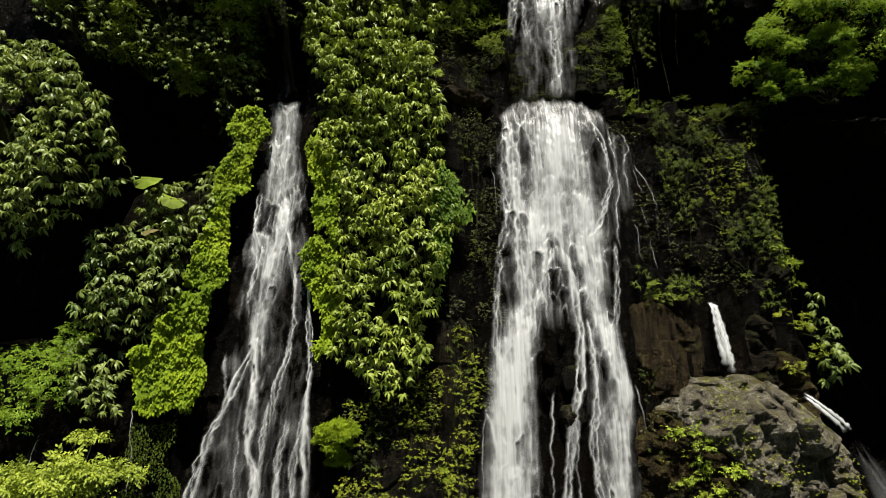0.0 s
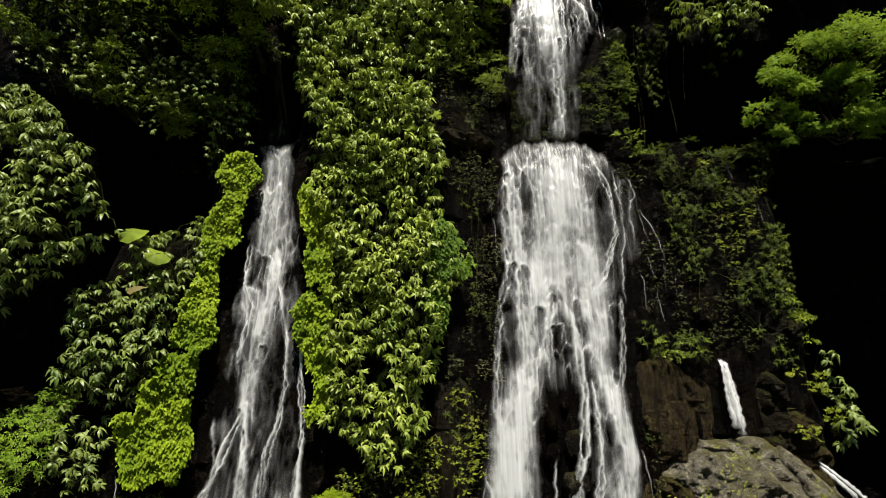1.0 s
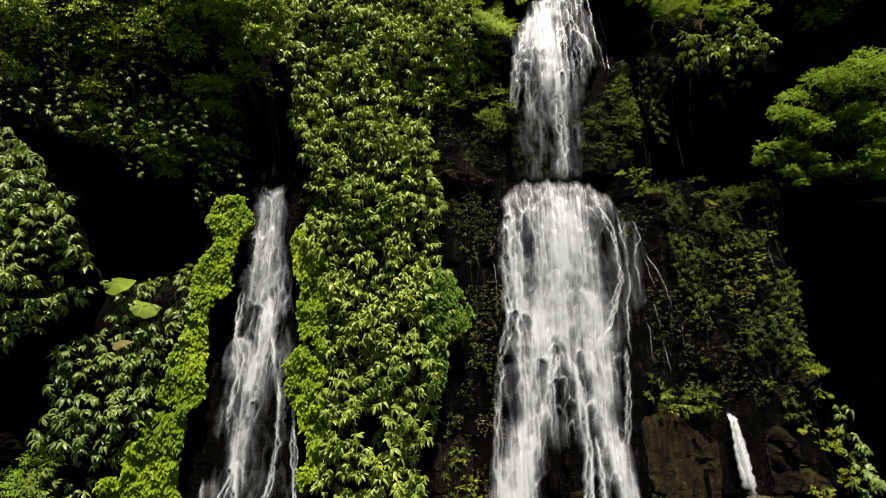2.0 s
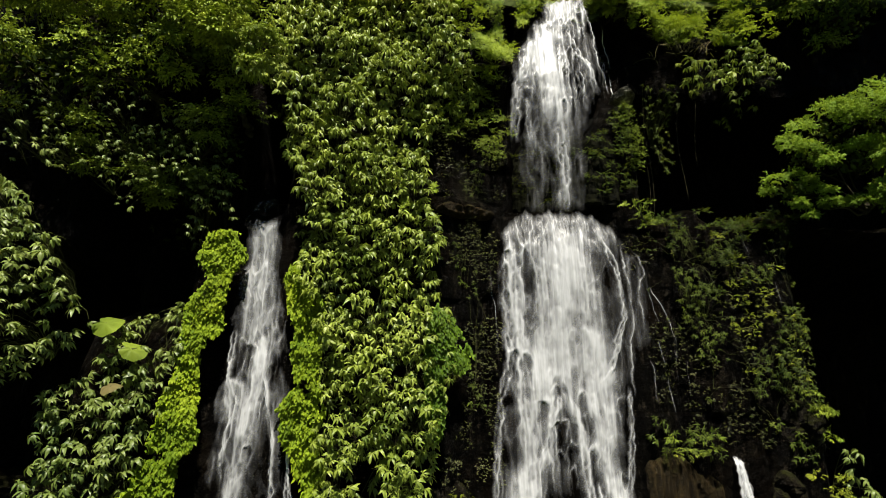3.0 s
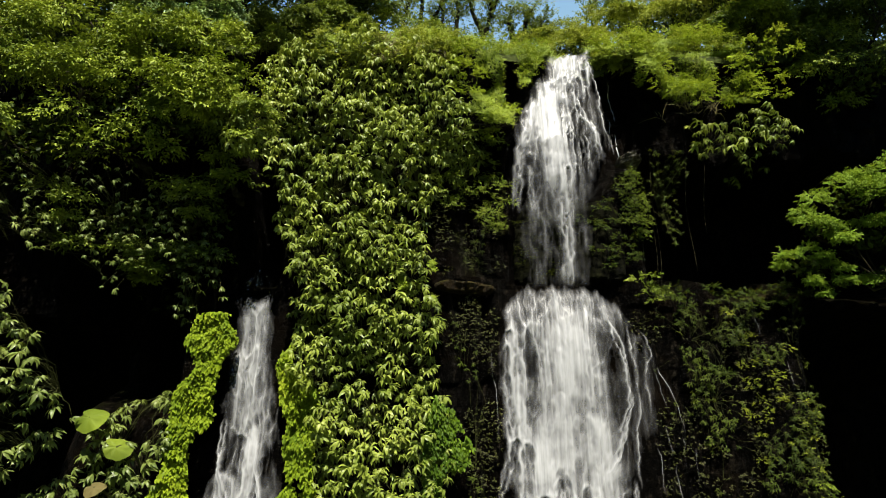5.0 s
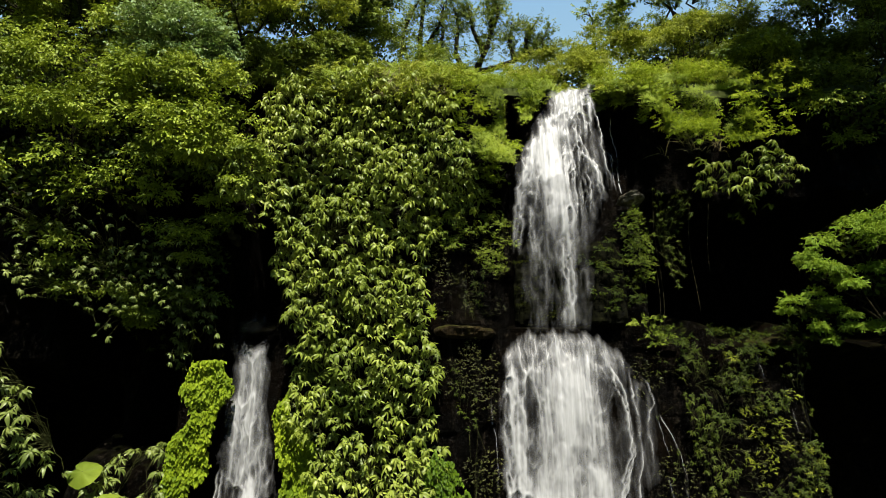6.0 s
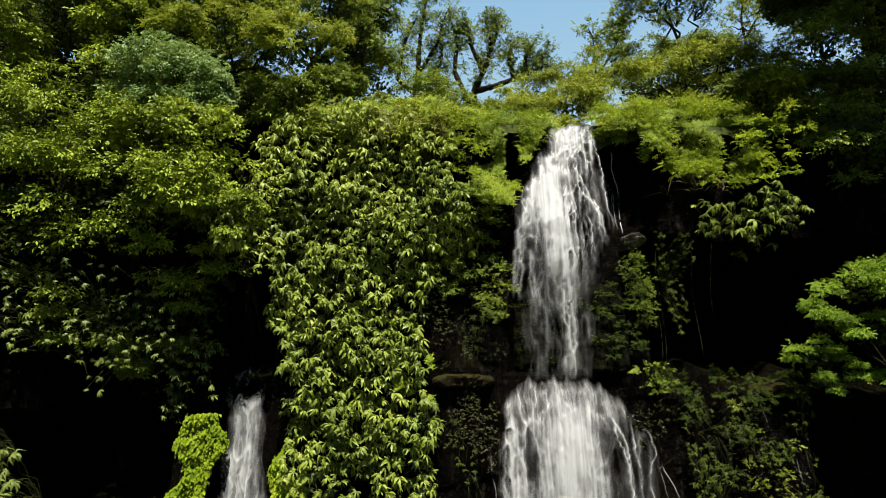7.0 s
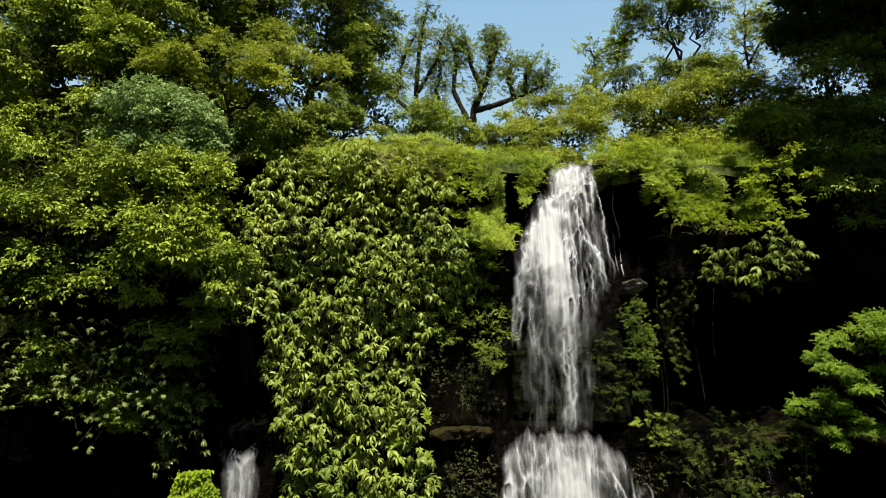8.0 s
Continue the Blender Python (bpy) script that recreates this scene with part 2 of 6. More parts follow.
def mesh_tris(name, V, F, material, uvs=None, smooth=True):
    """A mesh from arrays of corners and triangles."""
    me = bpy.data.meshes.new(name)
    V, F = np.asarray(V, np.float32), np.asarray(F, np.int32)
    n = len(F)
    me.vertices.add(len(V))
    me.vertices.foreach_set("co", V.ravel())
    me.loops.add(3 * n)
    me.loops.foreach_set("vertex_index", F.ravel())
    me.polygons.add(n)
    me.polygons.foreach_set("loop_start", np.arange(0, 3 * n, 3, dtype=np.int32))
    me.polygons.foreach_set("loop_total", np.full(n, 3, dtype=np.int32))
    me.polygons.foreach_set("use_smooth", np.full(n, smooth))
    for key, uv in (uvs or {}).items():
        layer = me.uv_layers.new(name=key)
        layer.data.foreach_set("uv", np.asarray(uv, np.float32)[F.ravel()].ravel())
    me.materials.append(material)
    me.update(calc_edges=True)
    return me


def put(name, mesh, parent=None, label=""):
    """A mesh object, as a part under a thing where a parent is given."""
    ob = new(name, mesh)
    if parent:
        ob.parent = parent
        ob.matrix_parent_inverse = parent.matrix_basis.inverted()
    return tagged(ob, label)


def thing(name, place, label, category, group="", kind=""):
    ob = new(name)
    ob.empty_display_size = 0.1
    ob.matrix_basis = Matrix.Translation(place)
    return tagged(ob, label, category, group, kind)


def smooth_step(a, b, x):
    t = np.clip((np.asarray(x, float) - a) / (b - a), 0, 1)
    return t * t * (3 - 2 * t)


def box(x, a, b, s=0.25):
    return smooth_step(a - s, a + s, x) * (1 - smooth_step(b - s, b + s, x))


def vnoise(x, y, seed=0):
    """Smooth noise from 0 to 1 on a lattice."""
    x, y = np.asarray(x, float), np.asarray(y, float)
    xi, yi = np.floor(x).astype(np.int64), np.floor(y).astype(np.int64)
    fx, fy = x - xi, y - yi
    fx, fy = fx * fx * (3 - 2 * fx), fy * fy * (3 - 2 * fy)

    def h(a, b):
        k = (a * 374761393 + b * 668265263 + seed * 974711) & 0xFFFFFFFF
        k = ((k ^ (k >> 13)) * 1274126177) & 0xFFFFFFFF
        return ((k ^ (k >> 16)) & 0xFFFF) / 65535.0

    return (h(xi, yi) * (1 - fx) + h(xi + 1, yi) * fx) * (1 - fy) + (h(xi, yi + 1) * (1 - fx) + h(xi + 1, yi + 1) * fx) * fy


def fbm(x, y, seed=0, octaves=4):
    v, a = 0.0, 0.5
    for o in range(octaves):
        v = v + a * vnoise(x * 2 ** o, y * 2 ** o, seed + o)
        a *= 0.5
    return v / (1 - 0.5 ** octaves)


def unit(v):
    return v / np.maximum(np.linalg.norm(v, axis=-1, keepdims=True), 1e-9)


def inside(poly, x, z):
    hit = np.zeros(np.shape(x), bool)
    for (ax, az), (bx, bz) in zip(poly, poly[1:] + poly[:1]):
        c = (az > z) != (bz > z)
        hit ^= c & (x < (bx - ax) * (z - az) / ((bz - az) or 1e-9) + ax)
    return hit


def scatter(poly, spacing, wobble=0.15):
    """Jittered places within an outline whose rim is made uneven."""
    xs, zs = [p[0] for p in poly], [p[1] for p in poly]
    gx, gz = np.meshgrid(np.arange(min(xs) - 0.2, max(xs) + 0.2, spacing), np.arange(min(zs) - 0.2, max(zs) + 0.2, spacing))
    x = (gx + rng.uniform(-0.5, 0.5, gx.shape) * spacing).ravel()
    z = (gz + rng.uniform(-0.5, 0.5, gz.shape) * spacing).ravel()
    k = inside(poly, x + (vnoise(x * 2.1, z * 2.1, 3) - 0.5) * 2 * wobble, z + (vnoise(x * 2.1, z * 2.1, 4) - 0.5) * 2 * wobble)
    return x[k], z[k]


# leaf: eight corners, folded along its rib and bent towards the tip
LEAF_F = np.array([(0, 2, 1), (0, 3, 2), (1, 2, 5), (1, 5, 4), (2, 3, 6), (2, 6, 5), (4, 5, 7), (5, 6, 7)])


def leaves(P, D, N, L, W, bend=0.35, fold=0.3, shape=(0.34, 0.72, 0.95, 0.72)):
    """Corners and triangles of many leaves: base P, way D, upper side N, length L, width W."""
    P, D, N = (np.asarray(a, float) for a in (P, D, N))
    n = len(P)
    L, W, bend = (np.broadcast_to(np.asarray(a, float), (n,))[:, None] for a in (L, W, bend))
    D = unit(D)
    N = unit(N - D * (N * D).sum(1, keepdims=True))
    S = np.cross(D, N)
    t1, t2, w1, w2 = shape

    def spine(t):
        return P + D * L * t * (1 - 0.25 * bend * t) - N * L * bend * t * t

    c1, c2, tip = spine(t1), spine(t2), spine(1.0)
    up = N * W * fold * 0.5
    V = np.stack([P, c1 - S * W * w1 / 2 + up, c1, c1 + S * W * w1 / 2 + up, c2 - S * W * w2 / 2 + up, c2, c2 + S * W * w2 / 2 + up, tip], 1)
    F = LEAF_F[None] + (np.arange(n) * 8)[:, None, None]
    return V.reshape(-1, 3), F.reshape(-1, 3)


def small_leaves(P, D, N, L, W, bend=0.3):
    """The same with four corners a leaf, for twigs of many leaves."""
    P, D, N = (np.asarray(a, float) for a in (P, D, N))
    n = len(P)
    L, W = (np.broadcast_to(np.asarray(a, float), (n,))[:, None] for a in (L, W))
    D = unit(D)
    N = unit(N - D * (N * D).sum(1, keepdims=True))
    S = np.cross(D, N)
    c = P + D * L * 0.45 - N * L * bend * 0.1
    V = np.stack([P, c - S * W * 0.5 + N * W * 0.16, c + S * W * 0.5 + N * W * 0.16, P + D * L * 0.95 - N * L * bend], 1)
    F = np.array([(0, 3, 1), (0, 2, 3)])[None] + (np.arange(n) * 4)[:, None, None]
    return V.reshape(-1, 3), F.reshape(-1, 3)


def join(chunks):
    V, F, k = [], [], 0
    for v, f in chunks:
        V.append(v)
        F.append(np.asarray(f) + k)
        k += len(v)
    return np.concatenate(V), np.concatenate(F)


def tube(points, radii, sides=6):
    """A tapering round limb along a line of points."""
    P = np.asarray(points, float)
    T = unit(np.gradient(P, axis=0))
    ref = np.array([0.31, 0.87, 0.38])
    A = unit(np.cross(T, ref))
    B = np.cross(T, A)
    ang = np.linspace(0, 2 * math.pi, sides, endpoint=False)
    R = np.asarray(radii, float)[:, None, None]
    V = P[:, None] + R * (np.cos(ang)[None, :, None] * A[:, None] + np.sin(ang)[None, :, None] * B[:, None])
    m = len(P)
    F = []
    for i in range(m - 1):
        for j in range(sides):
            a, b = i * sides + j, i * sides + (j + 1) % sides
            F += [(a, b, b + sides), (a, b + sides, a + sides)]
    for j in range(1, sides - 1):
        F.append(((m - 1) * sides, (m - 1) * sides + j, (m - 1) * sides + j + 1))
    return V.reshape(-1, 3), np.array(F)


def wobbly(a, b, n=6, amount=0.08, sag=0.0):
    a, b = np.asarray(a, float), np.asarray(b, float)
    t = np.linspace(0, 1, n)[:, None]
    p = a * (1 - t) + b * t
    d = np.linalg.norm(b - a)
    p[1:-1] += rng.normal(0, amount * d * 0.4, (n - 2, 3))
    p[:, 2] -= (sag * d * np.sin(t[:, 0] * math.pi))
    return p

# ---- the cliff: how far back its face lies at x, z ----
def edge_of(rows):
    z, v = [r[0] for r in rows][::-1], [r[1] for r in rows][::-1]
    return lambda q: np.interp(q, z, v)


# outlines and profiles of the three falls, by height
MAIN_L = edge_of([(9.75, 1.30), (8.85, 1.15), (6.2, 1.17), (5.0, 1.02), (3.85, 0.89), (1.2, 0.67), (-1, 0.6)])
MAIN_R = edge_of([(9.75, 3.35), (9.2, 3.75), (8.7, 4.05), (7.8, 4.1), (6.5, 3.9), (5.8, 3.6), (4.5, 3.32), (3.5, 3.36), (2.6, 3.47), (-1, 3.45)])
MAIN_Y = edge_of([(9.8, 12.5), (9.6, 12.36), (9.3, 12.26), (9.0, 12.16), (8.5, 12.06), (6.5, 11.90), (5.7, 11.76), (4.6, 11.64), (3.9, 11.5), (1.0, 11.25), (-1, 11.2)])
LEFT_L = edge_of([(9.5, -3.95), (8.3, -3.90), (7.1, -4.04), (6.2, -4.03), (5.0, -4.07), (3.84, -4.12), (2.8, -4.21), (2.0, -4.46), (1.2, -4.6), (-1, -4.8)])
LEFT_R = edge_of([(9.5, -3.36), (8.04, -3.10), (6.4, -2.90), (5.2, -2.74), (3.6, -2.57), (-1, -2.45)])
LEFT_Y = edge_of([(9.6, 12.15), (9.4, 11.93), (7.4, 11.76), (6.8, 11.62), (6.3, 11.55), (5.7, 11.45), (3.9, 11.3), (3.3, 11.15), (1.0, 10.9), (-1, 10.8)])
UPPER_L = edge_of([(15.4, 2.62), (14.5, 2.15), (13.5, 1.70), (12.6, 1.60), (9.7, 1.50)])
UPPER_R = edge_of([(15.4, 3.40), (14.5, 3.52), (13.5, 3.62), (12.6, 3.70), (12.1, 3.60), (11.4, 3.10), (9.7, 2.88)])
UPPER_Y = edge_of([(15.45, 13.2), (15.3, 12.98), (14.6, 12.8), (14.1, 12.68), (13.5, 12.55), (12.9, 12.40), (12.0, 12.3), (9.7, 12.3)])


def uneven(x):
    """How much higher or lower the steps of a fall lie along it."""
    return 1.0 * (vnoise(np.asarray(x) * 2.1, np.asarray(x) * 0.3, 17) - 0.5) + 0.5 * (vnoise(np.asarray(x) * 6.3, np.asarray(x) * 0.3, 18) - 0.5)


def face(x, z, rough=1.0):
    x, z = np.asarray(x, float), np.asarray(z, float)
    zr = z + 0.9 * (fbm(x * 1.3, z * 0.4, 43, 4) - 0.5)
    y = 11.3 + 0.12 * (z - 3.5)
    y = y + 0.30 * smooth_step(0.3, 1.4, x) + 0.28 * smooth_step(3.4, 4.6, x)
    y = y - 0.25 * smooth_step(-4.7, -5.7, x) - 0.12 * box(x, -2.7, 0.0, 0.5)
    # dark hollows under the overhanging growth
    y = y + 1.5 * box(x, -3.98, -3.32, 0.14) * box(z, 9.75, 12.7, 0.25)
    y = y + 0.45 * box(x, -9.5, -4.95, 0.5) * box(z, 6.8, 10.6, 0.9)
    y = y + 1.3 * box(x, -7.4, -5.25, 0.3) * box(z, 7.5, 10.4, 0.4)
    y = y + 3.4 * smooth_step(-6.7, -7.5, x) * box(zr, 4.0, 8.6, 0.5)
    y = y + 2.3 * box(x, 4.55, 12, 0.3) * box(zr, 9.75, 12.5, 0.3)
    # extra depth added here makes the shade that falls on this rock
    y = y + 4.8 * smooth_step(7.1, 8.3, x) * (1 - smooth_step(8.5, 9.5, zr))
    y = y + 0.5 * box(x, 0.35, 1.3, 0.25) * box(z, 9.9, 13.0, 0.3)
    y = y + 0.25 * box(x, 0.2, 1.0, 0.2) * (1 - smooth_step(9.6, 9.9, z))
    # the notch beside the crest and the wet wall behind the upper fall
    y = y + 0.8 * box(x, 1.45, 1.72, 0.1) * box(z, 13.9, 15.3, 0.25)
    y = y + 0.35 * box(x, 3.5, 4.3, 0.15) * box(z, 12.4, 15.2, 0.2)
    y = y + 2.2 * np.maximum(0, z - 15.15) ** 2
    # broken rock: tall ribs, blocks and grit
    n = 0.34 * (fbm(x * 1.7, z * 0.55, 11) - 0.5) + 0.26 * (fbm(x * 2.6 + 5, z * 2.2, 21, 5) - 0.5)
    blocks = vnoise(np.floor(x * 2.3 + 0.6 * vnoise(x, z, 5)) * 3.1, np.floor(z * 1.9 + 0.8 * vnoise(z, x, 6)) * 2.7, 31) - 0.5
    y = y + rough * (n + 0.13 * blocks)
    # rock under the falls follows the water
    k = box(x, MAIN_L(z) - 0.05, MAIN_R(z) + 0.1, 0.16) * (1 - smooth_step(9.7, 9.8, z))
    dome = 0.10 * ((x - 2.4) / 1.4) ** 2
    y = y * (1 - k) + k * (MAIN_Y(z + uneven(x) * smooth_step(9.6, 8.8, z)) + dome + 0.1 + 0.35 * rough * n)
    k = box(x, LEFT_L(z) - 0.05, LEFT_R(z) + 0.05, 0.14) * (1 - smooth_step(9.5, 9.6, z))
    y = y * (1 - k) + k * (LEFT_Y(z + uneven(x) * smooth_step(9.3, 8.5, z)) + 0.1 + 0.35 * rough * n)
    k = box(x, UPPER_L(z) - 0.05, UPPER_R(z) + 0.05, 0.16) * smooth_step(9.72, 9.84, z) * (1 - smooth_step(15.5, 15.7, z))
    under = 0.65 * (1 - smooth_step(12.7, 13.2, z)) + 0.1
    y = y * (1 - k) + k * (UPPER_Y(z + 0.6 * uneven(x)) + under + 0.3 * rough * n)
    return y


def cliff():
    xs, zs = np.arange(-15, 16.01, 0.085), np.concatenate([np.arange(-0.6, 15.42, 0.075)])
    X, Z = np.meshgrid(xs, zs)
    V = np.stack([X, face(X, Z), Z], -1).reshape(-1, 3)
    nx, nz = len(xs), len(zs)
    i, j = np.meshgrid(np.arange(nx - 1), np.arange(nz - 1))
    a = (j * nx + i).ravel()
    F = np.concatenate([np.stack([a, a + 1, a + nx + 1], 1), np.stack([a, a + nx + 1, a + nx], 1)])
    # closing back and sides, so that the cliff is a solid body
    k = len(V)
    V = np.concatenate([V, [(-15, 30, -0.6), (16, 30, -0.6), (16, 30, 14.0), (-15, 30, 14.0)]])
    F = np.concatenate([F, [(k, k + 2, k + 1), (k, k + 3, k + 2)]])
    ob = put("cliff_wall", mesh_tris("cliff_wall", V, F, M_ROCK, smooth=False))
    return tagged(ob, "wet basalt cliff with ribs and broken blocks, coloured near black for shade", "cliff", kind="structure")


cliff()


def plateau_z(x, y):
    z = 15.35 + 0.16 * (y - 13) + 0.7 * (fbm(np.asarray(x) * 0.9, np.asarray(y) * 0.7, 51) - 0.5)
    z = z + 3.2 * smooth_step(-2.2, -6.0, x) * smooth_step(12.5, 17, y) + 2.2 * smooth_step(4.0, 8.0, x) * smooth_step(13.2, 17.5, y)
    z = z + 0.5 * box(x, -2.6, 0.4, 0.7) * smooth_step(12.2, 13.0, y)
    z = z - (0.25 - 0.008 * (np.minimum(y, 30) - 13)) * box(x, 2.6, 3.6, 0.3)
    return z


def plateau():
    xs = np.concatenate([[-400, -150, -60, -25], np.arange(-15, 16.1, 0.3), [25, 60, 150, 400]])
    ys = np.concatenate([[12.85], np.arange(12.98, 26, 0.3), [28, 32, 40, 60, 120, 300, 600]])
    X, Y = np.meshgrid(xs, ys)
    Z = np.minimum(plateau_z(np.clip(X, -20, 20), np.minimum(Y, 30)), 20)
    # the brow bends down into the cliff
    Z[0], Z[1] = Z[0] - 0.28, Z[1] - 0.06
    V = np.stack([X, Y, Z], -1).reshape(-1, 3)
    nx, ny = len(xs), len(ys)
    i, j = np.meshgrid(np.arange(nx - 1), np.arange(ny - 1))
    a = (j * nx + i).ravel()
    F = np.concatenate([np.stack([a, a + 1, a + nx + 1], 1), np.stack([a, a + nx + 1, a + nx], 1)])
    tagged(put("plateau_ground", mesh_tris("plateau_ground", V, F, M_SOIL)), "grassy ground above the cliff edge", "ground", kind="structure")


plateau()


def valley():
    """Valley floor that reaches the horizon, with the plunge pool on it; unseen slopes round the camera are added to
    block sky light.
    """
    xs = np.array([-600, -200, -80, -40, -20, -12, -6, 0, 6, 12, 20, 40, 80, 200, 600.0])
    ys = np.array([-600, -200, -80, -40, -22, -14, -8, -3, 2, 6, 9, 11, 13.5])
    X, Y = np.meshgrid(xs, ys)
    r = np.hypot(X / 11.0, (Y - 6) / 10.0)
    Z = -0.5 + 1.4 * smooth_step(0.9, 1.6, r) + (14 * smooth_step(1.6, 4.0, r) + 16 * smooth_step(3, 8, r)) * smooth_step(12, -2, Y)
    V = np.stack([X, Y, Z], -1).reshape(-1, 3)
    nx, ny = len(xs), len(ys)
    i, j = np.meshgrid(np.arange(nx - 1), np.arange(ny - 1))
    a = (j * nx + i).ravel()
    F = np.concatenate([np.stack([a, a + 1, a + nx + 1], 1), np.stack([a, a + nx + 1, a + nx], 1)])
    tagged(put("ground", mesh_tris("ground", V, F, M_SOIL)), "green valley floor below the falls, with added unseen slopes that hold back skylight", "ground", kind="structure")
    ang = np.linspace(0, 2 * math.pi, 48, endpoint=False)
    V = np.concatenate([[(0, 6, 0.0)], np.stack([12.5 * np.cos(ang), 6 + 8.5 * np.sin(ang), 0 * ang], 1)])
    F = [(0, 1 + q, 1 + (q + 1) % 48) for q in range(48)]
    tagged(put("water", mesh_tris("water", V, F, M_POOL)), "dark plunge pool at the foot of the falls", "pool", kind="structure")


valley()


def sky_backdrop():
    """Clear sky far beyond the plateau."""
    m, t, out = nodes_of("far_sky")
    co = t.nodes.new("ShaderNodeNewGeometry").outputs["Position"]
    xyz = t.nodes.new("ShaderNodeSeparateXYZ")
    t.links.new(co, xyz.inputs[0])
    em = t.nodes.new("ShaderNodeEmission")
    h = calc(t, "DIVIDE", xyz.outputs[2], 900.0, clamp=True)
    t.links.new(ramp_of(t, h, [(0.1, (0.47, 0.60, 0.69)), (0.4, (0.33, 0.49, 0.59)), (0.9, (0.18, 0.36, 0.58))]), em.inputs[0])
    em.inputs[1].default_value = 0.66
    t.links.new(em.outputs[0], out.inputs[0])
    ang = np.linspace(radians(20), radians(160), 40)
    V = np.concatenate([np.stack([900 * np.cos(ang), 900 * np.sin(ang), np.full(40, z)], 1) for z in (10.0, 900.0)])
    F = [f for k in range(39) for f in ((k, k + 41, k + 1), (k, k + 40, k + 41))]
    tagged(put("backdrop", mesh_tris("backdrop", V, F, m)), "clear pale blue sky far behind the trees", "sky", kind="structure")


sky_backdrop()

# ---- falling water ----
def sheet(name, left, right, depth, z0, z1, material, parent, u0=0.0, u1=1.0, off=0.06, label="", nu=26, step=0.08, seed=1, even=False):
    """A sheet of falling water between two edges, from height z0 down to z1."""
    nv = max(8, int((z0 - z1) / step))
    u, v = np.meshgrid(np.linspace(0, 1, nu), np.linspace(0, 1, nv))
    top = z0 - (0.45 * vnoise(u * 7, 0 * u + seed, seed) if z0 - z1 > 1.5 and not even else 0)
    low = z1 + (0.9 * vnoise(u * 6, 0 * u + seed, seed + 9) if z1 > 0.5 else 0)
    z = top + (low - top) * v
    uu = u0 + (u1 - u0) * u
    x = left(z) * (1 - uu) + right(z) * uu + 0.05 * (vnoise(v * 9, u * 2, seed) - 0.5)
    y = depth(x, z) - off - 0.10 * (fbm(x * 5.0, z * 0.7, seed + 3) - 0.4) * box(u, 0.05, 0.95, 0.05)
    V = np.stack([x, y, z], -1).reshape(-1, 3)
    i, j = np.meshgrid(np.arange(nu - 1), np.arange(nv - 1))
    a = (j * nu + i).ravel()
    F = np.concatenate([np.stack([a, a + nu, a + 1], 1), np.stack([a + 1, a + nu, a + nu + 1], 1)])
    flow = np.stack([(uu * float(np.mean(right(z) - left(z)))).ravel(), z.ravel()], 1)
    edge = np.stack([u.ravel(), v.ravel()], 1)
    return put(name, mesh_tris(name, V, F, material, {"flow": flow, "edge": edge}), parent, label)


def cord(name, path, width, material, parent=None, label=""):
    """One rope of falling water: a shallow arched ribbon along a line of points."""
    P = np.asarray(path, float)
    m = len(P)
    T = unit(np.gradient(P, axis=0))
    S = unit(np.cross(T, np.array([0, 1.0, 0])))
    W = np.broadcast_to(np.asarray(width, float), (m,))[:, None, None]
    a = np.linspace(-1, 1, 5)
    V = P[:, None] + S[:, None] * W * a[None, :, None] * 0.5 + np.array([0, -1.0, 0])[None, None] * W * 0.16 * (1 - a[None, :, None] ** 2)
    run = np.concatenate([[0], np.cumsum(np.linalg.norm(np.diff(P, axis=0), axis=1))])
    flow = np.stack([np.broadcast_to(a * 0.5 * W[:, 0], (m, 5)), np.broadcast_to(run[:, None], (m, 5))], -1).reshape(-1, 2)
    edge = np.stack([np.broadcast_to((a + 1) / 2, (m, 5)), np.broadcast_to(np.linspace(0, 1, m)[:, None], (m, 5))], -1).reshape(-1, 2)
    i, j = np.meshgrid(np.arange(4), np.arange(m - 1))
    k = (j * 5 + i).ravel()
    F = np.concatenate([np.stack([k, k + 5, k + 1], 1), np.stack([k + 1, k + 5, k + 6], 1)])
    return put(name, mesh_tris(name, V.reshape(-1, 3), F, material, {"flow": flow, "edge": edge}), parent, label)


def main_bed(x, z):
    return MAIN_Y(z + uneven(x) * smooth_step(9.6, 8.8, z)) + 0.10 * ((x - 2.4) / 1.4) ** 2


def left_bed(x, z):
    return LEFT_Y(z + uneven(x) * smooth_step(9.3, 8.5, z)) + 0 * x


def upper_bed(x, z):
    return UPPER_Y(z + 0.6 * uneven(x)) + 0 * x


def strand(x, z, width, force, path, seed):
    """How much water a strand carries at each place: a wavering rope down the given path."""
    pz, px = [p[1] for p in path][::-1], [p[0] for p in path][::-1]
    c = np.interp(z, pz, px) + 0.10 * (fbm(z * 1.9, 0 * z + seed, seed, 3) - 0.5) + 0.04 * (vnoise(z * 6.0, 0 * z + seed, seed + 2) - 0.5) + 0.025 * (vnoise(z * 17.0, 0 * z + seed, seed + 3) - 0.5)
    w = width * (0.35 + 1.3 * fbm(z * 2.6, 0 * z + seed, seed + 4, 4))
    force = force * (0.45 + 1.1 * fbm(z * 3.3, 0 * z + seed, seed + 5, 3))
    ends = smooth_step(pz[-1] + 0.12, pz[-1] - 0.15 - 4.0 * max(0.0, width - 0.05), z) * smooth_step(pz[0] - 0.25, pz[0] + 0.35, z)
    return force * np.exp(-np.abs((x - c) / w) ** 1.7) * ends


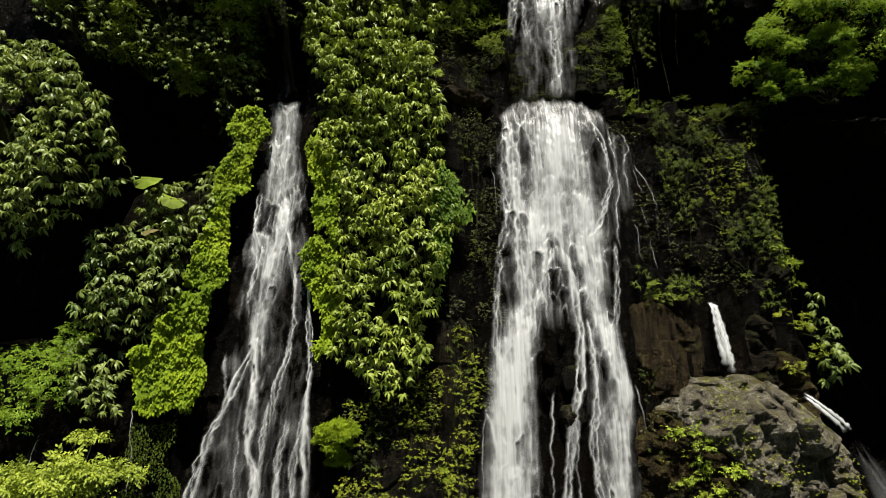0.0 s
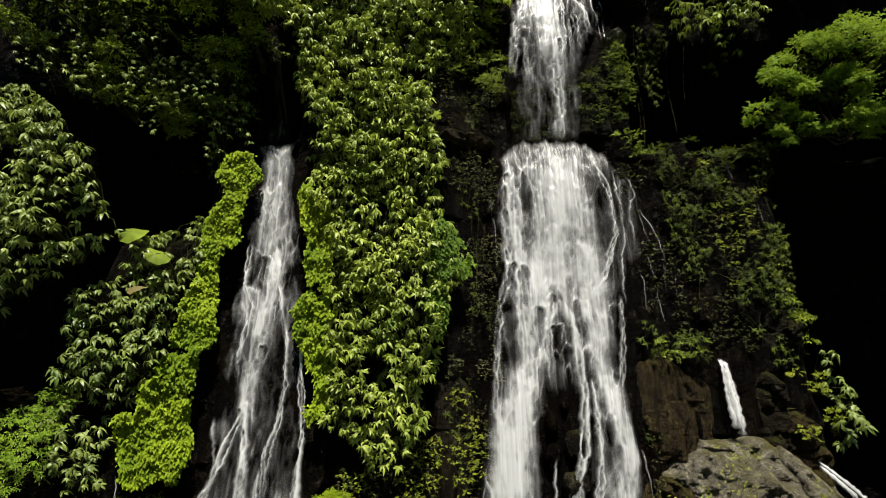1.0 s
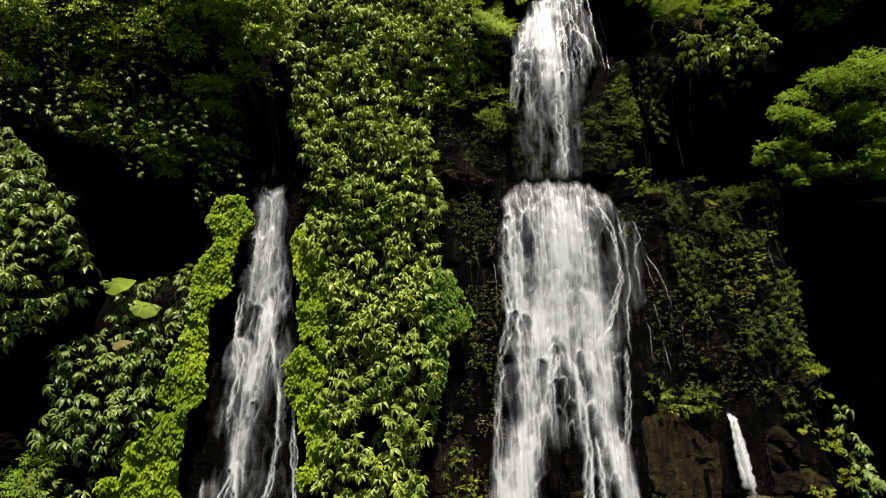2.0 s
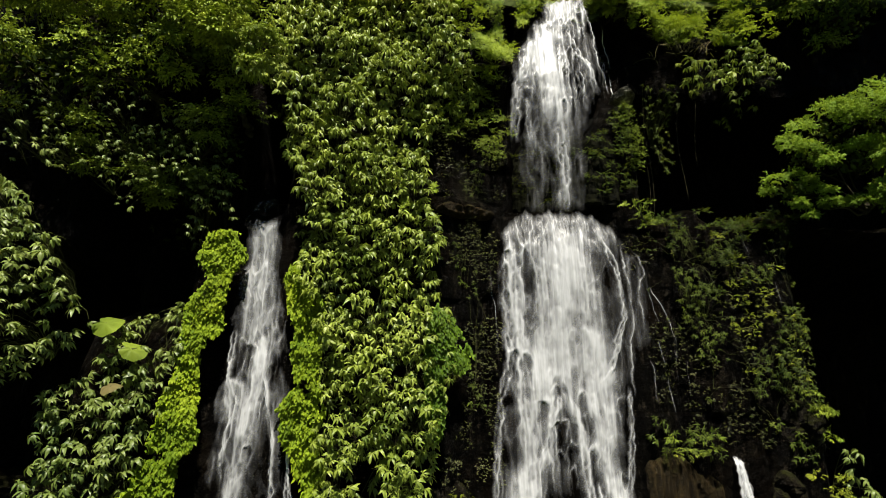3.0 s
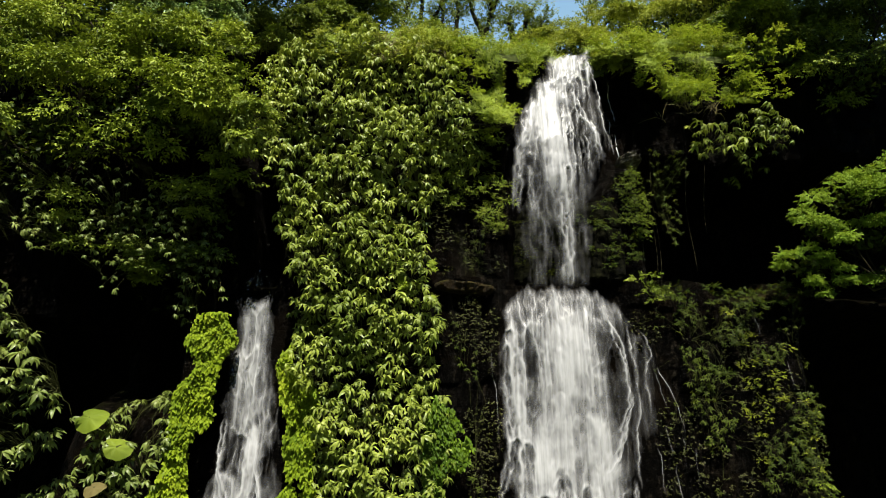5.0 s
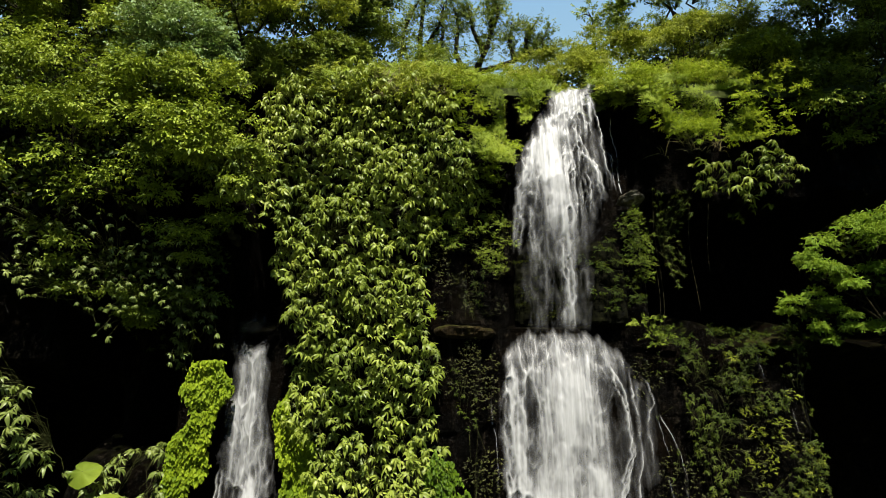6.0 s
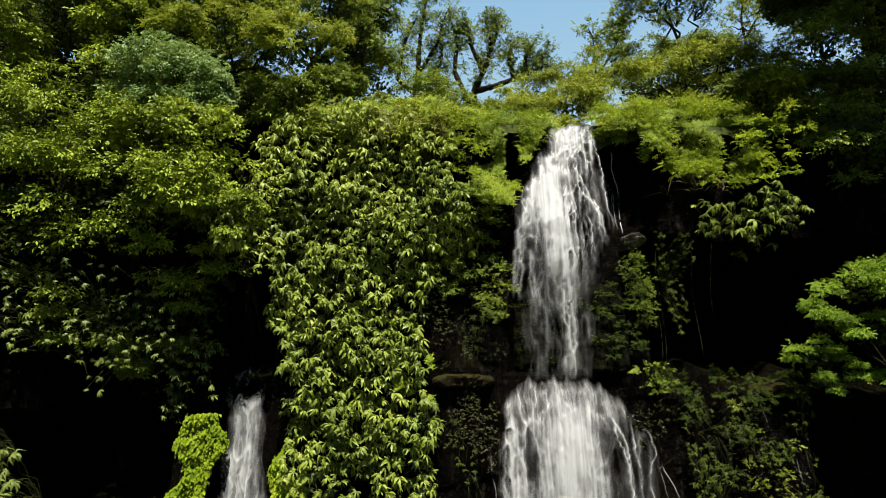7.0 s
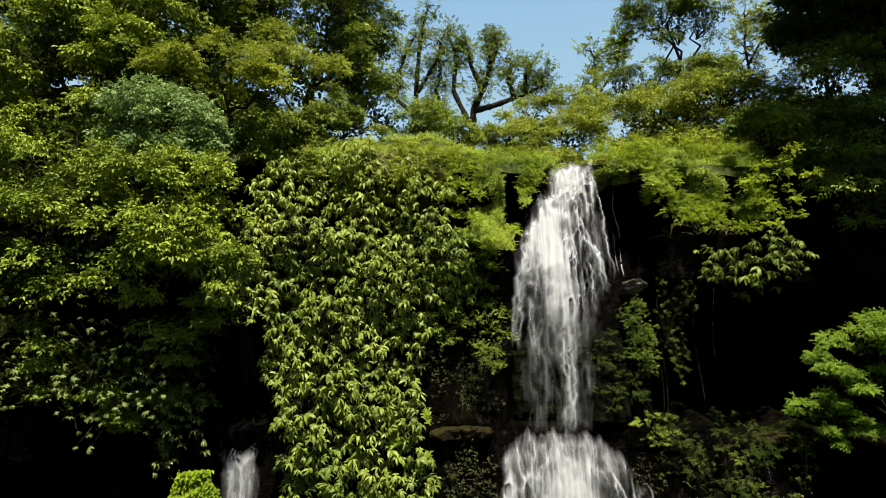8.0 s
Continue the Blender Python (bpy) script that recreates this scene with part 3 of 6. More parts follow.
def filaments(x, z, fx, fz, seed, sharp=5.0):
    """A net of thin bright threads that part and join on their way down."""
    wx = x + 0.25 * (fbm(x * 2.1, z * 1.5, seed + 1, 3) - 0.5) + 0.09 * (fbm(x * 8, z * 5, seed + 2, 3) - 0.5)
    n = fbm(wx * fx + seed, z * fz, seed, 2)
    return np.maximum(0, 1 - np.abs(n - 0.5) * 4.4) ** sharp


def ledge_foam(x, z, steps, seed):
    """White water at each small ledge, bright at its lip and streaming away below."""
    s = 0.0
    for i, (level, bow, middle, force, length) in enumerate(steps):
        lip = level - bow * (x - middle) ** 2 + 0.55 * (fbm(x * 2.4, 0 * x + i, seed + i, 3) - 0.5) + 0.12 * (vnoise(x * 9, 0 * x + i, seed + 20 + i) - 0.5)
        d = lip - z
        here = 0.25 + 0.9 * smooth_step(0.40, 0.62, fbm(x * 2.9, 0 * x + 7 * i, seed + 40 + i, 2))
        s = s + force * here * smooth_step(-0.05, 0.06, d) * np.exp(-np.maximum(d, 0) / (length * (0.5 + fbm(x * 6, 0 * x + i, seed + 60 + i, 2))))
    return s


def stones_in(x, z, stones):
    """Where rounded stones stand out of the flow: what they leave of it, and the white rims over them."""
    left, rim = 1.0, 0.0
    wx = x + 0.14 * (fbm(x * 5, z * 4, 601, 3) - 0.5)
    wz = z + 0.30 * (fbm(x * 6, z * 3, 602, 3) - 0.5)
    for sx, sz, rx, rz, tail in stones:
        deep = np.clip((sz - wz) / tail, 0, 1)
        d = np.where(wz > sz, np.hypot((wx - sx) / rx, (wz - sz) / rz), np.abs(wx - sx) / (rx * (1 - 0.35 * deep)))
        left = left * (1 - 0.72 * (1 - smooth_step(0.4, 1.25, d)) * (1 - deep) ** 0.7)
        rim = rim + np.exp(-((d - 1.15) / 0.16) ** 2) * smooth_step(sz - 0.5 * tail, sz + 0.3 * rz, wz)
    return left, rim


def scattered_stones(n, x0, x1, z0, z1, rx, rz, tail, seed):
    r = np.random.default_rng(seed)
    return [(r.uniform(x0, x1), r.uniform(z0, z1), r.uniform(*rx), r.uniform(*rz), r.uniform(*tail)) for _ in range(n)]


def fall_sheet(name, left, right, bed, z0, z1, veil, strands, steps, stones, seed, parent, label, off=0.11, threads=0.5, dx=0.014, dz=0.026, wide=0.12, gain=0.80, calm_core=lambda x, z: 0 * x, brow=lambda x: 0 * x):
    """A sheet of falling water, as thick at each place as the strands, threads and foam that run there."""
    zs = np.linspace(z0, z1, 40)
    nu, nz = int(float(np.mean(right(zs) - left(zs)) + 2 * wide) / dx), int((z0 - z1) / dz)
    u, v = np.meshgrid(np.linspace(0, 1, nu), np.linspace(0, 1, nz))
    z = z0 + (z1 - z0) * v
    x = (left(z) - wide) * (1 - u) + (right(z) + wide) * u
    rag = 2.2 * (fbm(z * 1.7 + 3 * (u > 0.5), 0 * z + seed, seed + 70, 5) - 0.5)
    a, b = (x - left(z)) / 0.26 + rag, (right(z) - x) / 0.26 - rag
    inside_it = smooth_step(-0.4, 1.3, a) * smooth_step(-0.4, 1.3, b)
    soft = veil(x, z) * (0.35 + 1.3 * smooth_step(0.25, 0.75, fbm(x * 3.0, z * 0.75, seed + 71, 4))) + 1.0 * calm_core(x, z) * smooth_step(0.3, 0.75, fbm(x * 1.7, z * 1.1, seed + 75, 3))
    net = (1 - 0.55 * calm_core(x, z)) * (filaments(x, z, 2.6, 0.75, seed + 72, 3.5) + 0.8 * filaments(x, z, 5.5, 1.5, seed + 73, 3.0) + 0.5 * filaments(x, z, 12.0, 2.6, seed + 74, 2.0))
    g = soft * 0.34 + threads * 1.15 * net * np.clip(veil(x, z) * 2.6, 0, 1) + 0.30 * ledge_foam(x, z, steps, seed + 80) * np.clip(veil(x, z) * 2.2, 0.15, 1)
    g = g * inside_it
    for k, (width, force, *path) in enumerate(strands):
        if width > 0.1:
            g = g + 0.42 * strand(x, z, width, force, path, seed + 100 + 7 * k) * (0.6 + 0.6 * net)
        for q, aside in enumerate((-0.8, 0.1, 0.9) if width > 0.03 else (0.0,)):
            p = [(px + aside * width * (0.4 if n_ == 0 else 1.0), pz) for n_, (px, pz) in enumerate(path)]
            g = g + strand(x, z, max(0.018, 0.42 * width), (0.95, 0.7, 0.8)[q] * force * (0.36 if width > 0.1 else 0.9), p, seed + 300 + 17 * k + 5 * q)
    keep, rim = stones_in(x, z, stones)
    g = g * keep + rim * np.clip(g, 0, 0.6) * 0.9
    # fine falling streaks and broken drops
    calm = smooth_step(1.1, 0.1, z0 - z)
    calm = np.maximum(calm, 0.5 * calm_core(x, z))
    g = g * (0.30 + 0.5 * calm + (1.4 - 1.0 * calm) * fbm(x * 24 + 2 * fbm(x * 3, z * 1.3, seed + 76, 2), z * 0.9, seed + 77, 3)) * (0.60 + 0.8 * fbm(x * 11, z * 5.5, seed + 78, 3))
    thick = 0.86 * (1 - np.exp(-1.7 * (gain * g) ** 1.35)) * smooth_step(0, 1, (z0 - brow(x) - z) / 0.3 - 1.6 * fbm(x * 4, 0 * x, seed + 79, 3) + 0.5) * smooth_step(0.0, 0.03, u) * smooth_step(1.0, 0.97, u)
    y = bed(x, z) - off - 0.07 * thick
    V = np.stack([x, y, z + 0.06 * (fbm(x * 9, 0 * x, seed, 2) - 0.5)], -1).reshape(-1, 3)
    i, j = np.meshgrid(np.arange(nu - 1), np.arange(nz - 1))
    k = (j * nu + i).ravel()
    F = np.concatenate([np.stack([k, k + nu, k + 1], 1), np.stack([k + 1, k + nu, k + nu + 1], 1)])
    F = F[thick.ravel()[F].max(1) > 0.012]
    flow = np.stack([x.ravel(), z.ravel()], 1)
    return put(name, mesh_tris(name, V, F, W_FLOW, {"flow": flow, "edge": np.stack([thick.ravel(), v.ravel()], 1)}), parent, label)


main_fall = thing("waterfall", (2.4, 12.3, 0.0), "tall white main waterfall spreading over dark stepped rock", "waterfall")
UPPER_STRANDS = [
    (0.20, 1.3, (2.89, 15.5), (2.71, 14.5), (2.25, 13.8), (2.06, 13.2)), (0.24, 1.7, (2.5, 14.1), (2.2, 13.6), (2.4, 13.0), (2.53, 12.4), (2.56, 11.8)),
    (0.09, 0.9, (2.55, 12.2), (2.55, 11.1), (2.59, 10.6), (2.55, 9.7)), (0.10, 0.8, (3.35, 15.5), (3.28, 14.9), (3.23, 14.0)), (0.10, 0.9, (3.05, 15.5), (2.95, 14.9), (2.78, 14.2)),
    (0.06, 0.9, (2.95, 14.2), (3.06, 13.6), (3.26, 13.2), (3.39, 12.5)), (0.03, 0.8, (3.36, 14.9), (3.50, 14.1), (3.52, 13.4), (3.60, 12.8)), (0.03, 0.7, (3.05, 13.5), (3.12, 12.8), (3.10, 12.1)), (0.09, 0.7, (1.80, 13.1), (1.62, 12.2), (1.57, 11.4)), (0.06, 0.35, (1.84, 12.2), (1.93, 11.2))]
fall_sheet("upper_veil", UPPER_L, UPPER_R, upper_bed, 15.45, 9.65,
           lambda x, z: (0.13 + 0.42 * smooth_step(12.0, 13.6, z) * smooth_step(3.1, 2.3, x)) * (0.50 + 0.50 * smooth_step(10.2, 12.6, z)) * smooth_step(3.45, 2.9, x) + 0.05 * smooth_step(12.2, 13.4, z),
           UPPER_STRANDS, [(14.3, 0.0, 2.6, 0.5, 0.5), (13.45, 0.1, 2.6, 0.8, 0.6), (12.8, 0.2, 2.4, 0.25, 0.5)],
           [(2.86, 14.1, 0.10, 0.25, 0.9), (1.88, 12.35, 0.13, 0.16, 0.2), (3.05, 13.2, 0.09, 0.2, 1.0)] + scattered_stones(16, 2.6, 3.65, 12.1, 14.6, (0.03, 0.07), (0.08, 0.25), (0.5, 1.4), 301),
           302, main_fall, "bright white water over the crest thinning to spray", 0.10, 0.75)
MAIN_STRANDS = [
    (0.10, 1.0, (1.37, 8.9), (1.43, 8.1), (1.5, 7.2), (1.40, 6.7), (1.54, 6.2), (1.57, 5.0), (1.53, 4.4), (1.24, 2.9), (1.07, 2.2)),
    (0.06, 0.7, (1.28, 8.8), (1.26, 7.0), (1.30, 6.6), (1.05, 5.9), (0.99, 5.0), (0.96, 3.8), (1.07, 2.6)), (0.24, 1.9, (1.35, 4.6), (1.20, 3.2), (1.12, 2.4), (1.07, 1.2), (1.05, 0.0)),
    (0.26, 1.3, (2.35, 9.3), (2.35, 8.6), (2.2, 8.0), (2.12, 7.0), (2.0, 6.2)), (0.28, 1.0, (2.6, 9.1), (2.7, 8.1), (2.81, 7.5), (2.9, 6.8), (2.9, 6.2)),
    (0.16, 1.3, (2.9, 7.2), (3.03, 6.3), (3.0, 5.6), (2.95, 5.0), (3.1, 4.2), (3.2, 3.7)), (0.13, 1.7, (3.05, 4.5), (3.15, 3.8), (3.34, 3.0), (3.16, 2.3), (3.07, 1.2), (3.05, 0.0)),
    (0.16, 0.8, (1.9, 6.4), (1.94, 5.4), (1.75, 4.8), (1.60, 4.1)), (0.06, 0.8, (2.15, 5.7), (1.85, 5.0), (1.69, 4.0))]
THREADS = [
    (0.05, 0.9, (3.25, 9.0), (3.48, 8.4), (3.54, 7.9), (3.54, 7.4), (3.37, 7.0), (3.22, 6.4), (3.05, 6.2)), (0.028, 0.8, (3.7, 8.95), (3.96, 8.7), (4.06, 8.3), (3.92, 8.0), (3.95, 7.4)),
    (0.028, 0.7, (3.72, 7.5), (3.64, 6.8), (3.60, 6.1)), (0.022, 0.5, (3.66, 8.9), (3.68, 8.2), (3.74, 7.4)), (0.035, 0.8, (3.49, 6.0), (3.42, 5.0), (3.28, 4.2)),
    (0.07, 1.1, (2.45, 5.8), (2.55, 4.8), (2.60, 4.2), (2.50, 3.1), (2.31, 2.6), (2.14, 1.2), (2.1, 0.0)), (0.05, 0.9, (2.76, 4.4), (2.81, 3.1), (2.68, 2.3), (2.64, 1.6), (2.8, 1.0)),
    (0.03, 0.7, (1.94, 3.0), (1.88, 1.8), (1.86, 0.4)), (0.025, 0.5, (2.40, 2.8), (2.36, 1.8), (2.42, 0.6)), (0.04, 0.6, (0.62, 3.0), (0.81, 2.4), (0.95, 1.8))]
fall_sheet("lower_veil", MAIN_L, MAIN_R, main_bed, 9.85, 0.0,
           lambda x, z: (0.20 * smooth_step(8.6, 9.2, z) + 0.34 * smooth_step(4.0, 5.6, z) * smooth_step(1.0, 1.4, x) * smooth_step(3.25, 2.75, x) + 0.07 * smooth_step(4.0, 5.8, z) + 0.40 * smooth_step(5.0, 3.5, z) * smooth_step(1.75, 1.4, x)
                         + 0.22 * smooth_step(5.0, 4.2, z) * box(x, 2.75, 3.4, 0.2)),
           MAIN_STRANDS + THREADS, [(9.3, 0.16, 2.2, 0.9, 0.7), (8.2, 0.1, 2.3, 0.25, 0.6), (7.1, 0.15, 2.3, 0.5, 0.8), (6.0, 0.1, 2.3, 0.5, 0.6), (5.2, 0.1, 2.4, 0.4, 0.6), (3.3, 0.0, 2.0, 0.45, 0.6)],
           [(2.62, 5.75, 0.10, 0.25, 0.9), (2.25, 5.2, 0.24, 0.55, 1.3), (2.71, 4.75, 0.09, 0.28, 0.5), (1.86, 4.4, 0.11, 0.5, 0.7), (1.78, 3.55, 0.14, 0.25, 0.5), (2.22, 3.4, 0.20, 0.3, 2.6), (1.28, 5.4, 0.12, 0.6, 0.8), (1.72, 8.3, 0.12, 0.5, 2.0),
            (3.32, 8.3, 0.09, 0.4, 0.5), (3.62, 7.9, 0.10, 0.5, 0.9), (3.85, 8.3, 0.10, 0.35, 0.6), (3.35, 5.6, 0.10, 0.3, 1.0), (3.0, 3.6, 0.10, 0.25, 0.6)]
           + [q for q in scattered_stones(22, 1.1, 3.3, 4.8, 9.0, (0.05, 0.13), (0.10, 0.25), (0.5, 1.3), 303) if not (1.8 < q[0] < 3.0 and 5.9 < q[1])] + scattered_stones(9, 1.0, 3.4, 0.6, 5.0, (0.04, 0.08), (0.08, 0.2), (0.3, 0.8), 304),
           306, main_fall, "white water fanning over the ledge and parting round the rocks", 0.12, 0.5, calm_core=lambda x, z: box(x, 1.95, 2.85, 0.3) * box(z, 6.2, 9.0, 0.5),
           brow=lambda x: 0.35 * smooth_step(1.6, 1.2, x) + 0.40 * smooth_step(2.8, 3.4, x) + 0.75 * smooth_step(3.4, 4.15, x))
sheet("lower_veil", MAIN_L, MAIN_R, main_bed, 3.4, 0.0, W_MIST, main_fall, -0.06, 0.28, 0.2, "soft spray round the foot of the stream", 18, 0.1, 31)

left_fall = thing("waterfall", (-3.4, 11.8, 0.0), "slender white side waterfall in a dark mossy gully", "waterfall")
LEFT_STRANDS = [
    (0.17, 1.0, (-3.56, 9.6), (-3.54, 8.7), (-3.60, 7.8), (-3.65, 7.0)), (0.04, 0.7, (-3.95, 7.1), (-3.95, 6.3), (-3.78, 5.8), (-3.86, 5.2), (-3.92, 4.7)), (0.10, 0.9, (-3.40, 7.0), (-3.36, 6.2), (-3.50, 5.6), (-3.60, 4.8), (-3.66, 4.1), (-3.64, 3.6)),
    (0.035, 0.9, (-3.27, 6.3), (-3.11, 5.6), (-3.0, 5.1), (-2.96, 4.3), (-3.03, 3.7), (-3.17, 3.2), (-3.17, 2.5)), (0.04, 1.0, (-2.88, 5.7), (-2.73, 5.2), (-2.67, 4.4), (-2.57, 3.7), (-2.55, 3.2), (-2.60, 2.6))]
LEFT_FEET = [
    (0.06, 1.0, (-2.60, 3.0), (-2.52, 2.1), (-2.45, 1.2), (-2.45, 0.0)), (0.06, 1.1, (-3.66, 4.0), (-3.92, 3.4), (-4.06, 2.8), (-4.28, 2.3), (-4.39, 1.8), (-4.50, 1.0), (-4.60, 0.0)),
    (0.07, 1.0, (-3.68, 4.0), (-3.59, 3.2), (-3.56, 2.7), (-3.58, 2.0), (-3.42, 1.7), (-3.36, 0.6)), (0.04, 0.8, (-3.30, 2.8), (-3.32, 2.0), (-3.27, 0.8)), (0.03, 0.8, (-3.76, 2.3), (-3.76, 1.0)),
    (0.05, 0.9, (-2.89, 2.5), (-3.0, 1.9), (-2.97, 0.8)), (0.04, 0.8, (-2.62, 2.6), (-2.74, 1.8), (-2.69, 0.8)), (0.03, 0.6, (-4.19, 3.7), (-4.13, 3.0))]
fall_sheet("veil", LEFT_L, LEFT_R, left_bed, 9.62, 0.0,
           lambda x, z: 0.26 * smooth_step(4.6, 7.0, z) + 0.20 * smooth_step(3.0, 5.0, z) * smooth_step(-3.2, -3.6, x) + 0.03 + 0.04 * smooth_step(3.6, 2.6, z),
           LEFT_STRANDS + LEFT_FEET, [(7.0, 0.0, -3.6, 0.6, 0.4), (6.2, 0.2, -3.5, 0.6, 0.5), (3.8, 0.1, -3.5, 0.45, 0.5), (2.6, 0.1, -3.4, 0.4, 0.4)],
           [(-3.12, 5.0, 0.12, 0.8, 1.0), (-3.35, 3.0, 0.10, 0.4, 0.4), (-2.85, 3.4, 0.13, 0.5, 0.7), (-3.66, 6.8, 0.14, 0.14, 0.4)] + scattered_stones(14, -4.2, -2.5, 0.6, 6.6, (0.04, 0.08), (0.08, 0.25), (0.3, 0.9), 311),
           313, left_fall, "white water parting round the rocks of the gully", 0.09, 0.6)
sheet("veil", LEFT_L, LEFT_R, left_bed, 9.85, 9.1, W_MIST, left_fall, 0.0, 1.0, 0.12, "soft mist in the dark notch", 14, 0.05, 26, True)
cord("jet", [(-3.60, 12.0, 10.15), (-3.61, 11.98, 9.95), (-3.63, 11.95, 9.75), (-3.64, 11.93, 9.5)], [0.015, 0.02, 0.04, 0.08], W_VEIL, left_fall, "thin jet dropping into the notch")


def trickle(a, b, width, label="thin white trickle down dark rock", bend=0.06, off=0.03):
    """A narrow run of water on the rock, from a to b (x, z)."""
    n = max(5, int(abs(a[1] - b[1]) / 0.1))
    t = np.linspace(0, 1, n)
    z = a[1] + (b[1] - a[1]) * t
    x = a[0] + (b[0] - a[0]) * t + bend * (fbm(z * 3.4, 0 * z + a[0] * 3, 41) - 0.5) * 2
    ob = cord("trickle", np.stack([x, face(x, z) - off, z], 1), 0.36 * width * (0.2 + 1.6 * vnoise(z * 3, z * 0 + a[0], 42)), W_CORD)
    return tagged(ob, label, "trickle", "trickles down the rock")


for a, b, w in [((-5.73, 2.95), (-5.45, 0.4), 0.07), ((-7.25, 2.35), (-7.3, 1.2), 0.07), ((-6.35, 2.5), (-6.3, 1.6), 0.06), ((-6.6, 2.45), (-6.55, 1.5), 0.05),
                ((4.2, 8.0), (4.35, 7.2), 0.03), ((4.5, 6.8), (4.62, 6.2), 0.035), ((6.8, 8.2), (6.88, 7.6), 0.03),
                ((1.0, 8.4), (1.08, 6.5), 0.06), ((3.95, 14.9), (4.1, 13.4), 0.08), ((4.05, 13.6), (4.15, 12.2), 0.07), ((3.85, 14.2), (3.9, 13.0), 0.05),
                ((4.25, 8.1), (4.58, 7.3), 0.07), ((4.55, 7.4), (4.6, 6.8), 0.06), ((4.23, 7.0), (4.32, 6.4), 0.09), ((4.4, 6.3), (4.48, 5.6), 0.06), ((4.05, 6.6), (4.1, 5.8), 0.06), ((4.75, 6.6), (4.8, 5.9), 0.05), ((3.9, 13.9), (4.0, 12.9), 0.08), ((0.72, 2.9), (0.6, 1.0), 0.14), ((6.3, 9.3), (6.45, 8.6), 0.04), ((3.62, 3.2), (3.75, 2.2), 0.1)]:
    trickle(a, b, w)


def spout(path, width, label, seed):
    """A jet of water: several ragged strands side by side."""
    base = thing("water_spout", path[0], label, "water spout")
    r = np.random.default_rng(seed)
    P, n = np.array(path, float), 26
    t = np.linspace(0, len(P) - 1, n)
    fine = np.stack([np.interp(t, np.arange(len(P)), P[:, c]) for c in range(3)], 1)
    wide = np.interp(t, np.arange(len(P)), width)
    for k in range(4):
        q = fine.copy()
        q[:, 0] += wide * r.uniform(-0.4, 0.4) + 0.012 * r.normal(0, 1, n).cumsum() * 0.3
        q[:, 1] -= 0.012 * k
        cut = slice(r.integers(0, 4), n - r.integers(0, 3))
        cord("water_strand", q[cut], (wide * r.uniform(0.45, 0.8) * (0.5 + r.random(n)))[cut], W_SPOUT, base)


spout([(5.42, 12.0, 4.88), (5.43, 11.78, 4.74), (5.46, 11.68, 4.3), (5.49, 11.6, 3.85), (5.51, 11.56, 3.40)], [0.12, 0.19, 0.26, 0.29, 0.30], "bright white jet falling onto the grey outcrop", 1)
spout([(6.50, 11.12, 3.03), (6.66, 11.0, 2.84), (6.84, 10.92, 2.64), (7.0, 10.9, 2.48), (7.12, 10.95, 2.34)], [0.08, 0.14, 0.17, 0.18, 0.18], "white rivulet sliding off the grey outcrop", 2)
side_fall = thing("waterfall", (8.1, 11.7, 0.0), "small shaded cascade beside the grey outcrop", "waterfall")
sheet("veil", lambda z: 7.3 + 0.22 * (2.3 - z), lambda z: 7.5 + 0.6 * (2.3 - z), lambda x, z: 11.3 - 0.1 * (2.3 - z) + 0 * x, 2.3, 0.0, W_VEIL, side_fall, 0, 1, 0, "", 12, seed=33)

# ---- broad-leaved shrubs clinging to the cliff ----
def whorl_mesh(name, material, count, size, seed, droop=0.9, wide=0.42):
    """A whorl of drooping leaves round the end of a twig."""
    r = np.random.default_rng(seed)
    az = np.linspace(0, 2 * math.pi, count, endpoint=False) + r.uniform(-0.35, 0.35, count)
    el = r.uniform(-0.30, 0.25, count)
    H = np.stack([np.cos(az), np.sin(az), 0 * az], 1)
    Z = np.array([0, 0, 1.0])
    D = H * np.cos(el)[:, None] + Z * np.sin(el)[:, None]
    N = Z * np.cos(el)[:, None] - H * np.sin(el)[:, None] + r.normal(0, 0.18, (count, 3))
    L = size * r.uniform(0.7, 1.15, count)
    P = D * 0.02 + Z * r.uniform(-0.04, 0.03, count)[:, None]
    V, F = leaves(P, D, N, L, L * wide * r.uniform(0.85, 1.15, count), droop * r.uniform(0.6, 1.3, count))
    return mesh_tris(name, V, np.where(F % 8 == 0, 0, F), material)


WHORLS = [whorl_mesh("leafy_twig", M_BIG, 8 + k % 3, 0.098 + 0.011 * (k % 4), 100 + k) for k in range(10)]
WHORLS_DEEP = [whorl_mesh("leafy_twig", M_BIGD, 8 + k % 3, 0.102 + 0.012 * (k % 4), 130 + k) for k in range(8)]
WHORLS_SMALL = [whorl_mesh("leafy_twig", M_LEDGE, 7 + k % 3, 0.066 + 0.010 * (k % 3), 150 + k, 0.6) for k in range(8)]


